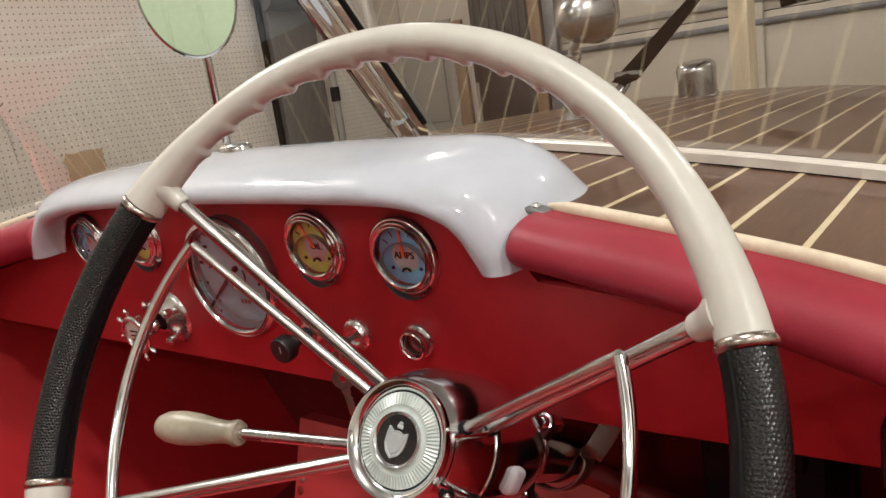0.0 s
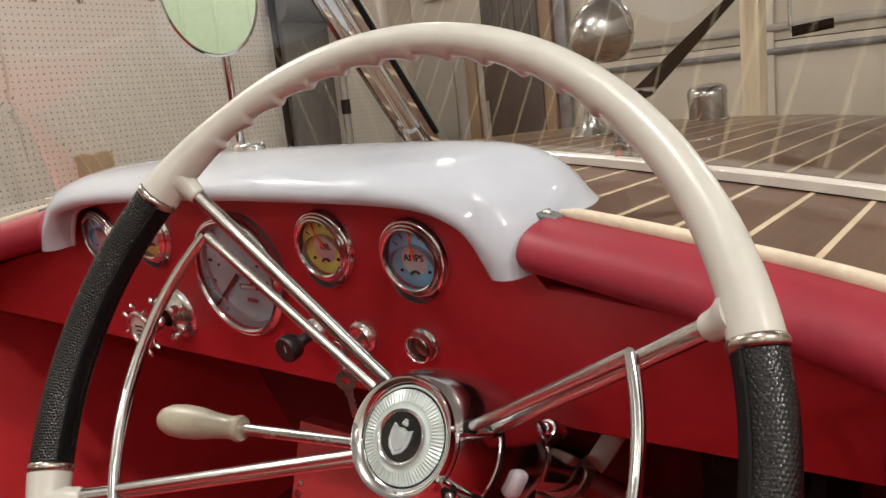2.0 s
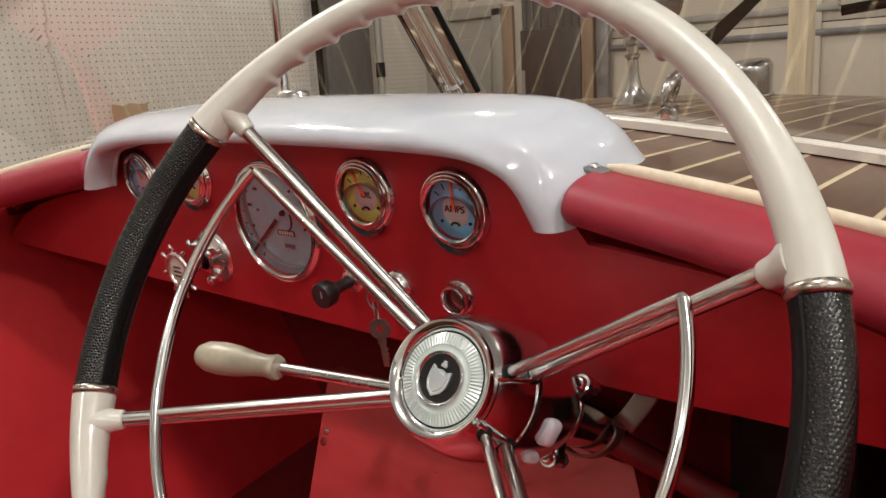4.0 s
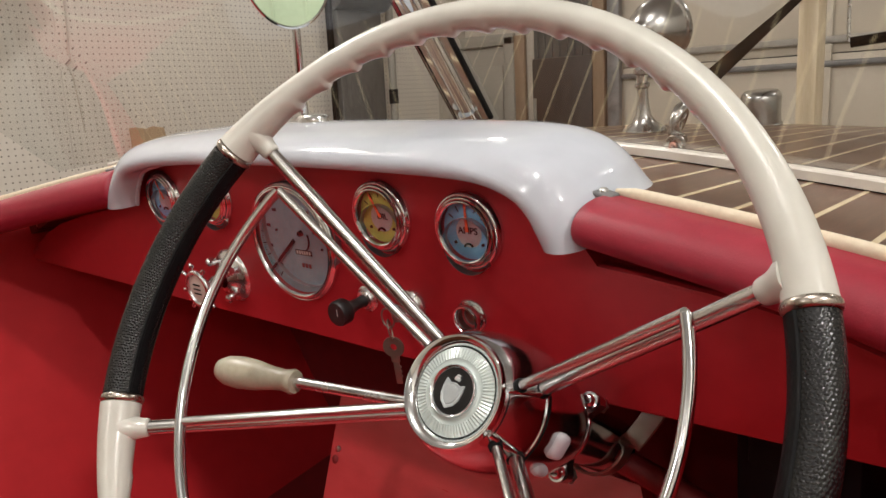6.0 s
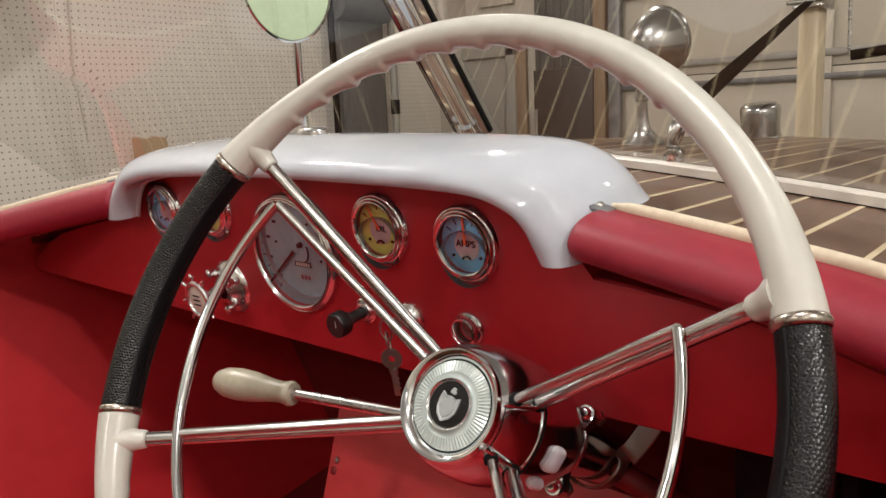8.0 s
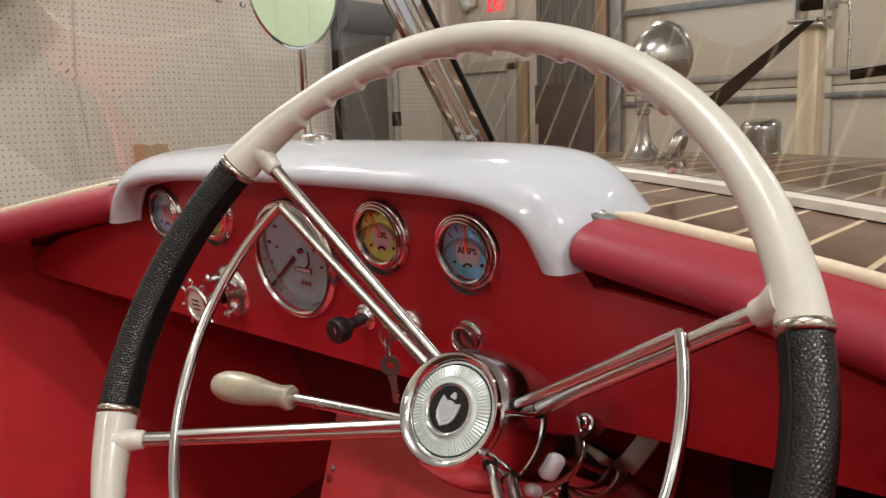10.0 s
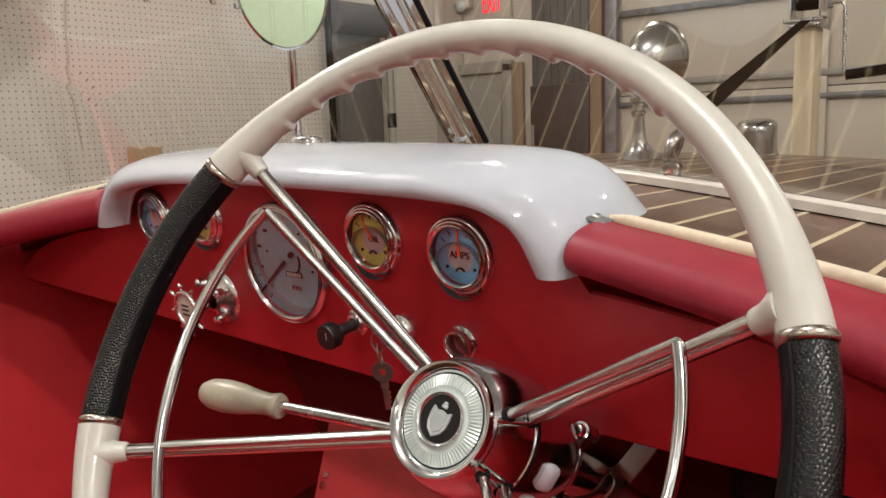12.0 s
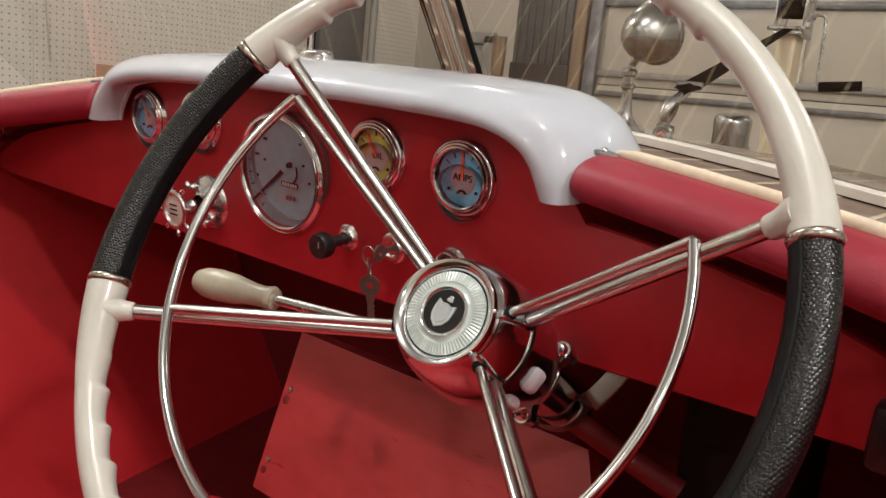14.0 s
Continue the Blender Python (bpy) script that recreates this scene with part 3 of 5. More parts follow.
def pointer(length, tail, width, angle, z):
    bm = bmesh.new()
    a = [(-tail, -width * 0.6), (length * 0.9, -width * 0.35), (length, 0), (length * 0.9, width * 0.35), (-tail, width * 0.6)]
    low, high = ([bm.verts.new((x, y, h)) for x, y in a] for h in (z, z + 0.0006))
    bm.faces.new(high)
    bm.faces.new(low[::-1])
    for k in range(5):
        bm.faces.new((low[k], low[(k + 1) % 5], high[(k + 1) % 5], high[k]))
    bmesh.ops.rotate(bm, verts=bm.verts, cent=(0, 0, 0), matrix=Matrix.Rotation(radians(angle), 3, "Z"))
    return bm


def gauge(x, z, word, band, angle, label, pivot=-0.0125):
    """A small round gauge, its axis aft."""
    g = thing("gauge", at(x, 0, z) @ AFT, label, "gauge", "small round gauges")
    bezel = [(0.0234, 0.0108), (0.0238, 0.0128), (0.0248, 0.0136), (0.0258, 0.0134), (0.0264, 0.0122), (0.0268, 0.0114), (0.0272, 0.0120), (0.0282, 0.0118), (0.0290, 0.0106), (0.0294, 0.0096), (0.0298, 0.0102), (0.0308, 0.0098), (0.0317, 0.0084), (0.0320, 0.0066), (0.0324, 0.0062), (0.0327, 0.004), (0.0327, -0.002)]
    low = at(0, 0, -0.0022)
    part("well", lathe([(0.0232, 0.0030), (0.0234, 0.0112)], 64, low), well_grey, g, "satin metal inner wall of the gauge")
    part("bezel", lathe(bezel, 64, low), bezel_chrome, g, "stepped chrome bezel")
    face = part("dial", lathe([(0, 0.0032), (0.024, 0.0032)], 48), band, g, "coloured dial with a silver centre")
    part("dial_centre", lathe([(0, 0.0036), (0.0122, 0.0036), (0.0124, 0.0032)], 40, at(0.0005, -0.002, 0)), dial_silver, face)
    part("scale", ticks(0.0165, 0.0215, 35, 145, 5, 0.0009, 0.0036), ink, face)
    for sx in (-1, 1):
        part("pin", lathe([(0, 0.0047), (0.0012, 0.0044), (0.0014, 0.0032)], 12, at(sx * 0.0135, -0.011, 0)), ink, face)
    if word:
        part("word", lettering(word, 0.0080, at(0.002 if len(word) < 4 else 0, -0.0005, 0.0039)), ink, face)
    part("needle", pointer(0.0235, 0.001, 0.0024, angle, 0.0046), needle_red, g, "orange needle")
    bpy.data.objects[g.children[-1].name].location = (0, pivot, 0)
    part("pivot_arc", sweep([(0.0042 * math.cos(radians(a)), pivot - 0.002 + 0.0036 * math.sin(radians(a)), 0.0046) for a in range(20, 165, 12)], 0.0009, 8), ink, face)
    lens = part("lens", lathe([(0, 0.0112), (0.012, 0.0109), (0.0233, 0.0100), (0.0233, 0.0095), (0.012, 0.0104), (0, 0.0107)], 40, low), glass, g)
    lens.visible_shadow = False
    return g


gauge(0.2202, 1.2530, "AMPS", blue_dial, 90, "round chrome ammeter with a blue dial")
gauge(0.1260, 1.2572, "OIL", yellow_dial, 118, "round chrome oil gauge with a yellow dial")
gauge(-0.125, 1.2575, "", yellow_dial, 60, "round chrome gauge with a yellow dial")
gauge(-0.2215, 1.2500, "", blue_dial, 115, "round chrome gauge with a blue dial")

speedo = thing("speedometer", at(0.001, 0, 1.2205) @ AFT, "large round chrome speedometer with a grey dial", "speedometer")
part("bezel", lathe([(0.0532, 0.0095), (0.0538, 0.0115), (0.0548, 0.0122), (0.0560, 0.0118), (0.0566, 0.0106), (0.0570, 0.0112), (0.0582, 0.0108), (0.0590, 0.0096), (0.0595, 0.0100), (0.0605, 0.0092), (0.0612, 0.0078), (0.0614, 0.006), (0.0614, -0.002)], 96, at(0, 0, -0.0015)), bezel_chrome, speedo)
part("well", lathe([(0.053, 0.003), (0.0532, 0.0097)], 96, at(0, 0, -0.0015)), well_grey, speedo, "satin metal inner wall of the speedometer")
face = part("dial", lathe([(0, 0.0035), (0.053, 0.0035)], 72), grey_dial, speedo, "grey dial with dark marks")
part("scale", ticks(0.044, 0.050, 112, 232, 9, 0.0012, 0.0041), ink, face)
part("fine_scale", ticks(0.047, 0.050, 112, 232, 41, 0.0005, 0.0041), ink, face)
for k in range(4):
    a = radians(125 + 33 * k)
    part("figure", box((0.038 * math.cos(a), 0.038 * math.sin(a), 0.0041), (0.0060, 0.0030, 0.0003)), ink, face)
for x, z in ((-0.024, 0.010), (0.032, 0.012), (0.040, -0.004), (0.028, 0.032)):
    part("pin", lathe([(0, 0.0052), (0.0012, 0.0048), (0.0014, 0.0035)], 12, at(x, z, 0)), ink, face)
part("counter", box((0.012, -0.010, 0.0041), (0.024, 0.0052, 0.0004)), ink, face, "black mileage counter")
for k in range(6):
    part("digit", box((0.003 + 0.0036 * k, -0.010, 0.0044), (0.0022, 0.0036, 0.0003)), strip_white, face)
for k in range(3):
    part("unit_bar", box((0.008 + 0.005 * k, -0.0235, 0.0041), (0.0034, 0.0042, 0.0003)), material("dark_red_print", (0.16, 0.03, 0.025), 0.5), face)
part("needle", pointer(0.062, 0.004, 0.0034, 219, 0.0056), ink, speedo, "black needle")
bpy.data.objects[speedo.children[-1].name].location = (0.013, 0.010, 0)
part("needle_boss", lathe([(0, 0.0078), (0.0025, 0.0072), (0.0030, 0.0035)], 24, at(0.013, 0.010, 0)), ink, speedo)
part("trip_arc", sweep([(0.013 + 0.010 * math.cos(radians(a)), 0.004 + 0.012 * math.sin(radians(a)), 0.0044) for a in range(-70, 30, 12)], 0.0008, 8), ink, face)
lens = part("lens", lathe([(0, 0.0106), (0.03, 0.0102), (0.0532, 0.0092), (0.0532, 0.0088), (0.03, 0.0098), (0, 0.0102)], 64, at(0, 0, -0.0015)), glass, speedo)
lens.visible_shadow = False

# pull knob, lock with keys, ring lamp
knob = thing("pull_knob", at(0.091, 0, 1.174) @ AFT, "black pull knob with a chrome collar on the dash", "knob")
part("collar", lathe([(0.006, 0.008), (0.009, 0.007), (0.0105, 0.004), (0.0125, 0.003), (0.0128, -0.001)], 32), satin_chrome, knob)
part("grip", lathe([(0.0052, 0.004), (0.0052, 0.018), (0.006, 0.024), (0.0105, 0.030), (0.0118, 0.032), (0.0118, 0.041), (0.0108, 0.0425), (0, 0.0428)], 36), black, knob)
part("mark", box((0.002, 0.002, 0.0429), (0.0008, 0.006, 0.0004)), silver, knob)

lock = thing("ignition_lock", at(0.1475, 0, 1.1765) @ AFT, "chrome ignition lock with a key ring hanging from it", "ignition lock")
part("bezel", lathe([(0.0055, 0.006), (0.0075, 0.0085), (0.0105, 0.0085), (0.0115, 0.006), (0.014, 0.0045), (0.0148, 0.002), (0.0148, -0.002)], 40), satin_chrome, lock)
part("barrel", lathe([(0, 0.0065), (0.006, 0.0065), (0.006, 0.002)], 32), satin_chrome, lock)


def key(parent, m, name="key"):
    bm = box((0, 0, 0), (0.02, 0.021, 0.0018), 0.0008)
    disc = lathe([(0.0035, -0.0009), (0.0035, 0.0009), (0.0105, 0.0009), (0.0108, 0), (0.0105, -0.0009), (0.0035, -0.0009)], 32)
    bm.free()
    bm = box((0, -0.024, 0), (0.0062, 0.030, 0.0016), 0.0005, disc)
    bm = box((0, -0.012, 0), (0.0085, 0.008, 0.0018), 0.0005, bm)
    for k in range(3):
        bm = box((0.0032, -0.021 - 0.005 * k, 0), (0.0022, 0.0026, 0.0016), 0.0004, bm)
    bmesh.ops.transform(bm, matrix=m, verts=bm.verts)
    return part(name, bm, key_metal, parent)


key(lock, at(0, 0, 0.022) @ pose(0, 0, 0, 90, 0, 0) @ pose(0, 0, 0, 0, 90, 0) @ Matrix.Diagonal((0.7, 0.7, 1, 1)))
for k, (rx, ry, rz, turn) in enumerate(((-0.009, -0.004, 0.026, 10), (-0.009, -0.015, 0.0255, -55))):
    place = at(rx, ry, rz) @ pose(0, 0, 0, 0, turn, 8)
    part("key_ring", sweep([place @ Vector((0.0062 * math.cos(math.tau * q / 28), 0.0088 * math.sin(math.tau * q / 28), 0.0)) for q in range(28)], 0.0008, 8, True), key_metal, lock)
key(lock, at(-0.008, -0.0315, 0.0255) @ pose(0, 0, 0, 0, 22, 2) @ Matrix.Diagonal((0.92, 0.92, 1, 1)))

ring = thing("ring_socket", at(0.2125, 0, 1.1775) @ AFT, "round chrome socket ring on the dash", "socket")
part("flange", lathe([(0.0118, 0.0035), (0.0138, 0.0038), (0.0150, 0.0024), (0.0152, -0.001)], 40), chrome, ring)
part("barrel", lathe([(0.0094, 0.002), (0.0098, 0.011), (0.0108, 0.0125), (0.0120, 0.0122), (0.0128, 0.0108), (0.0130, 0.0088), (0.0126, 0.0078), (0.0126, 0.002)], 40), chrome, ring)
part("bulb", lathe([(0, 0.007), (0.005, 0.005), (0.009, 0.001)], 24), material("dark_red_lens", (0.12, 0.02, 0.015), 0.3), ring, "dark red lens")

# small ship's-wheel control
ctl = thing("wheel_control", at(-0.121, 0, 1.168) @ AFT, "small chrome control shaped like a ship's wheel", "control")
part("base", lathe([(0.010, 0.016), (0.016, 0.013), (0.020, 0.008), (0.026, 0.006), (0.030, 0.003), (0.031, -0.001)], 48), satin_chrome, ctl)
part("shaft", lathe([(0.0065, 0.0), (0.0050, 0.020), (0.0075, 0.026), (0.0050, 0.032), (0.0055, 0.040), (0.009, 0.043), (0, 0.046)], 24), satin_chrome, ctl)
for k in range(4):
    a = math.tau * (k + 0.35) / 4
    part("bolt", sweep([(q * math.cos(a), q * math.sin(a), h) for q, h in ((0.019, 0.004), (0.021, 0.012), (0.022, 0.014), (0.023, 0.021), (0.0235, 0.023))], lambda s: (0.0030, 0.0030, 0.0048, 0.0048, 0.0025)[round(s * 4)], 12), satin_chrome, ctl)
part("rim", sweep([(0.0185 * math.cos(math.tau * k / 40), 0.0185 * math.sin(math.tau * k / 40), 0.046) for k in range(40)], 0.0028, 10, True), satin_chrome, ctl)
part("plate", lathe([(0, 0.0472), (0.011, 0.0472), (0.0165, 0.0455)], 40), strip_white, ctl, "pale label plate")
for k in range(3):
    part("label_bar", box((0, 0.005 - 0.005 * k, 0.0475), (0.013, 0.0016, 0.0003)), ink, ctl)
for k in range(8):
    a = math.tau * (k + 0.2) / 8
    part("spindle", sweep([(r * math.cos(a), r * math.sin(a), 0.046) for r in (0.017, 0.022, 0.0245, 0.027, 0.0295)], lambda s: (0.0012, 0.0012, 0.0026, 0.0026, 0.0012)[round(s * 4)], 8), satin_chrome, ctl)

# ---- steering wheel ----
C, N = Vector((0.3271, -0.2174, 1.2598)), Vector((0.0506, -0.7919, 0.6085)).normalized()
U = Vector((0, 0, 1)).cross(N).normalized()
V = N.cross(U)
WHEEL = Matrix(((U.x, V.x, N.x, C.x), (U.y, V.y, N.y, C.y), (U.z, V.z, N.z, C.z), (0, 0, 0, 1)))
RIM = 0.1964
wheel = thing("steering_wheel", WHEEL, "chrome four-spoke steering wheel with ivory rim and black leather grips", "steering wheel")


def polar(r, a, n=0.0):
    return Vector((r * math.cos(radians(a)), r * math.sin(radians(a)), n))


def rim_arc(a0, a1, radius, ridges=None, n=150):
    """A stretch of the rim; ridges: the angles between which finger grooves run along its underside."""
    own = bmesh.new()
    rings, seg = [], 24
    for i in range(n + 1):
        s = i / n
        a = a0 + (a1 - a0) * s
        r = radius(s)
        ring = []
        for k in range(seg):
            t = math.tau * k / seg
            q = r
            if ridges and ridges[0] < a < ridges[1]:
                ends = min(1, (a - ridges[0]) / 4, (ridges[1] - a) / 4)
                under = max(0.0, math.cos(t - radians(216)))
                p = 1 - ((a - ridges[0]) / 7.0) % 1.0
                nib = p**2.2 if p < 0.84 else 0.681 * math.sin(math.pi / 2 * (1 - p) / 0.16)
                q += ends * under**2.5 * 0.0040 * (nib - 0.24)
            ring.append(own.verts.new(polar(RIM + q * math.cos(t), a, q * math.sin(t))))
        rings.append(ring)
    for p, q in zip(rings, rings[1:]):
        for k in range(seg):
            own.faces.new((p[k], p[(k + 1) % seg], q[(k + 1) % seg], q[k]))
    own.faces.new(rings[0][::-1])
    own.faces.new(rings[-1])
    return own


def pebbled_grip(a0, a1, thick, seed, cell=0.0016, high=0.00036):
    """A leather sleeve on the rim, with its small round pebbles modelled in the surface."""
    rng = np.random.default_rng(seed)
    n, m = 440, 200
    length, girth = RIM * radians(a1 - a0), math.tau * thick
    rows, cols = round(length / (cell * 0.9)), round(girth / cell)
    off = (np.arange(rows)[:, None] % 2) * 0.5
    cu = np.arange(rows)[:, None] + 0.5 + rng.uniform(-0.24, 0.24, (rows, cols))
    cv = np.arange(cols)[None, :] + 0.25 + off + rng.uniform(-0.24, 0.24, (rows, cols))
    size = rng.uniform(0.75, 1.0, (rows, cols))
    u, v = np.meshgrid(np.linspace(0, rows, n + 1), np.arange(m) * cols / m, indexing="ij")
    near = np.full(u.shape, 9.0)
    second = np.full(u.shape, 9.0)
    tall = np.zeros(u.shape)
    iu, iv = np.floor(u).astype(int), np.floor(v).astype(int)
    for du in (-1, 0, 1):
        for dv in (-2, -1, 0, 1, 2):
            r, c = iu + du, (iv + dv) % cols
            inside = (r >= 0) & (r < rows)
            r = np.clip(r, 0, rows - 1)
            gap = np.abs(v - cv[r, c])
            gap = np.minimum(gap, np.abs(cols - gap))
            d = np.where(inside, np.sqrt(((u - cu[r, c]) * 0.9) ** 2 + gap**2), 9.0)
            closer = d < near
            second = np.where(closer, near, np.minimum(second, d))
            tall = np.where(closer, size[r, c], tall)
            near = np.where(closer, d, near)
    edge = np.clip((second - near) / 0.45, 0, 1)
    h = high * tall * (0.65 * np.sqrt(edge) + 0.35 * np.clip(1 - (near / 0.6) ** 2, 0, 1)) - high * 0.7
    a = np.radians(a0 + (a1 - a0) * u / rows)
    t = math.tau * v / cols
    q = RIM + (thick + h) * np.cos(t)
    xyz = np.stack([q * np.cos(a), q * np.sin(a), (thick + h) * np.sin(t)], -1).reshape(-1, 3)
    ids = np.arange((n + 1) * m).reshape(n + 1, m)
    ring = np.roll(ids, -1, axis=1)
    quads = np.stack([ids[:-1], ring[:-1], ring[1:], ids[1:]], -1).reshape(-1, 4)
    me = bpy.data.meshes.new("grip")
    me.from_pydata(xyz.tolist(), [], quads.tolist())
    me.shade_smooth()
    me.materials.append(leather)
    return me


def white_radius(s, first, last):
    return 0.0087 + first * max(0, 1 - s / 0.15) ** 1.1 + last * max(0, 1 - (1 - s) / 0.15) ** 1.1


for name, a0, a1, ridges, first, last in (("upper_rim", 17.0, 144.5, (44.4, 133.4), 0.0014, 0.0038), ("lower_rim", 197.2, 324.5, (209.2, 293.2), 0.0036, 0.0016)):
    part(name, rim_arc(a0, a1, lambda s: white_radius(s, first, last), ridges, 480), ivory, wheel, "ivory plastic rim with finger grooves", angle=70)
for a0, a1, thick, turn in ((146.2, 195.6, 0.0119, 161), (325.8, 375.6, 0.0097, 122)):
    grip = new("grip", pebbled_grip(a0, a1, thick, round(a0), cell=0.0019, high=0.00075 if thick > 0.011 else 0.00036))
    grip.parent = wheel
    tagged(grip, "grained black leather grip")
    strip = []
    for k in range(61):
        a = a0 + (a1 - a0) * k / 60
        strip.append([polar(RIM + (thick + h) * math.cos(radians(q)), a, (thick + h) * math.sin(radians(q))) for q, h in ((turn, -0.0002), (turn + 1, 0.0003), (turn + 20, 0.0004), (turn + 50, 0.0004), (turn + 88, 0.0003), (turn + 89, -0.0002))])
    part("seam_strip", sheet(strip), smooth_leather, grip, "smooth black leather strip")
    part("stitch_seam", sweep([polar(RIM + thick * math.cos(radians(turn)), a0 + (a1 - a0) * k / 40, thick * math.sin(radians(turn))) for k in range(41)], 0.0010, 6), smooth_leather, grip)
for a in (145.4, 196.4, 325.2, 376.4):
    t = polar(RIM, a)
    d = polar(1, a + 90)
    part("ferrule", sweep([t + d * h for h in (-0.0026, -0.0022, -0.0012, 0.0, 0.0012, 0.0022, 0.0026)], lambda s: (0.90, 0.96, 1.02, 1.045, 1.02, 0.96, 0.90)[round(s * 6)] * (0.0126 if 100 < a < 250 else 0.0107), 40), bronze_metal, wheel, "dull metal ring")
SPOKES = (20.0, 139.8, 201.8, 320.5)
for a in SPOKES:
    root = polar(0.036, a, -0.106)
    tip = polar(RIM - 0.004, a, -0.001)
    d = (tip - root).normalized()
    part("boss", sweep([tip - d * h for h in (0.0156, 0.0155, 0.0150, 0.0140, 0.0124, 0.0104, 0.0082, 0.0056, 0.0028, -0.001)], lambda s: (0.0044, 0.0050, 0.0055, 0.0058, 0.0060, 0.0062, 0.0067, 0.0076, 0.0090, 0.0098)[round(s * 9)], 28), ivory, wheel)
    part("spoke", sweep([root, tip - d * 0.009], 0.0044, 16), spoke_steel, wheel)
    part("boot", sweep([root, root + d * 0.0088, root + d * 0.0094], lambda s: 0.0056 if s < 0.9 else 0.0050, 16), rubber, wheel, "black rubber boot")
# horn ring: an open ring below the top, its ends bent in along the upper spokes
HORN = 0.1497
arc = [polar(HORN, 142.6 + (378.9 - 142.6) * k / 90, -0.008) for k in range(91)]
part("horn_ring", sweep(arc, 0.0036, 12, flat=0.8, section=(0, 0, 1)), chrome, wheel)
for a, lean in ((142.6, 0), (378.9, -2), (202.5, 0), (321.0, 2)):
    top = polar(HORN, a, -0.008)
    low = polar(0.0345, a + lean * 0.6, -0.0838)
    pts = [top, top + (low - top) * 0.04] + [top + (low - top) * s for s in (0.3, 0.6, 1.0)]
    part("horn_rod", sweep(pts, 0.0030, 12), spoke_steel, wheel)
    d = (top - low).normalized()
    part("boot", sweep([low, low + d * 0.0052, low + d * 0.0058], lambda s: 0.0042 if s < 0.9 else 0.0037, 14), rubber, wheel, "black rubber boot")
# hub
BARREL = [(p.x, p.z) for p in spline([(0.0328, 0, -0.0735), (0.0362, 0, -0.079), (0.0395, 0, -0.089), (0.0420, 0, -0.102), (0.0434, 0, -0.117), (0.0436, 0, -0.133), (0.0424, 0, -0.152), (0.0395, 0, -0.170), (0.0350, 0, -0.186), (0.0290, 0, -0.197), (0.0240, 0, -0.203)], 4)]


def barrel_r(n):
    """The hub's radius at a depth below the rim's plane."""
    return float(np.interp(-n, [-q[1] for q in BARREL], [q[0] for q in BARREL]))


part("hub_shell", lathe(BARREL, 80), hub_chrome, wheel, "polished chrome barrel of the hub")
# cover plate let into the barrel between two spokes, with bright edges and a dark gap
for mid in (-10.5, 169.5):
    rows = []
    for i in range(19):
        row = []
        for k in range(25):
            u, w = k / 24, i / 18
            n = -0.0755 - 0.031 * w
            half = 22.0 + 4.0 * w
            edge = min(1.0, 14 * min(u, 1 - u), 9 * (1 - w))
            row.append(polar(barrel_r(n) + 0.0011 * edge**0.5 - 0.0002, mid + half * (2 * u - 1), n))
        rows.append(row)
    part("cover_plate", sheet(rows), hub_chrome, wheel, "curved chrome cover plate")
    part("cover_gap", sweep([polar(barrel_r(-0.1078) + 0.0002, mid - 26 + 52 * k / 30, -0.1082) for k in range(31)], 0.0017, 8), rubber, wheel, "dark gap round the cover plate")
    part("cover_edge", sweep([polar(barrel_r(-0.1065) + 0.0003, mid - 26 + 52 * k / 30, -0.1062) for k in range(31)], 0.0010, 8), chrome, wheel)
    for side in (-1, 1):
        part("cover_edge", sweep([polar(barrel_r(-0.0745 - 0.032 * k / 12) + 0.0006, mid + side * (22.3 + 4.0 * k / 12), -0.0745 - 0.032 * k / 12) for k in range(13)], 0.0012, 8), chrome, wheel)
cap = part("hub_cap", lathe([(0.0326, -0.078), (0.0333, -0.072), (0.0322, -0.0700), (0.0300, -0.0706), (0.0276, -0.0730), (0.0259, -0.0760), (0.0150, -0.0764)], 64), chrome, wheel, "clear and chrome hub cap")
own = bmesh.new()
prev = None
for k in range(145):
    a = 360 * k / 144
    lift = 0.0005 if k % 2 else 0.0
    pair = [own.verts.new(polar(0.0258, a, -0.0748 + lift)), own.verts.new(polar(0.0190, a, -0.0732 + lift))]
    if prev:
        own.faces.new((prev[0], prev[1], pair[1], pair[0]))
    prev = pair
part("fluted_ring", own, clear_plastic, cap, "fluted clear ring", smooth=False)
part("dish", lathe([(0.0191, -0.0733), (0.0178, -0.0736), (0.0160, -0.0734), (0.0150, -0.0728)], 64), clear_plastic, cap, "clear dished ring")
part("inner_ring", lathe([(0.0153, -0.0732), (0.0152, -0.0712), (0.0146, -0.0704), (0.0138, -0.0708), (0.0131, -0.0722)], 48), chrome, cap)
part("medallion", lathe([(0, -0.0718), (0.0133, -0.0721)], 40), emblem_black, cap, "black medallion with a plain silver shield")
half = [(0.0, 0.0056), (0.0030, 0.0048), (0.0056, 0.0062), (0.0060, 0.0022), (0.0056, -0.0020), (0.0038, -0.0054)]
outline = half + [(0.0, -0.0080)] + [(-x, y) for x, y in half[:0:-1]]
own = bmesh.new()
rings = []
for grow, h in ((1.0, -0.0719), (1.0, -0.0708), (0.86, -0.0707), (0.80, -0.0711), (0.70, -0.0706)):
    rings.append([own.verts.new((x * grow * 1.14, y * grow * 1.14 - 0.0014, h)) for x, y in outline])
for a, b in zip(rings, rings[1:]):
    for k in range(12):
        own.faces.new((a[k], a[(k + 1) % 12], b[(k + 1) % 12], b[k]))
own.faces.new(rings[-1])
own = box((0.0002, 0.0073, -0.0712), (0.0040, 0.0022, 0.0012), 0.0005, own)
own = box((0.0002, 0.0091, -0.0712), (0.0026, 0.0016, 0.0012), 0.0005, own)
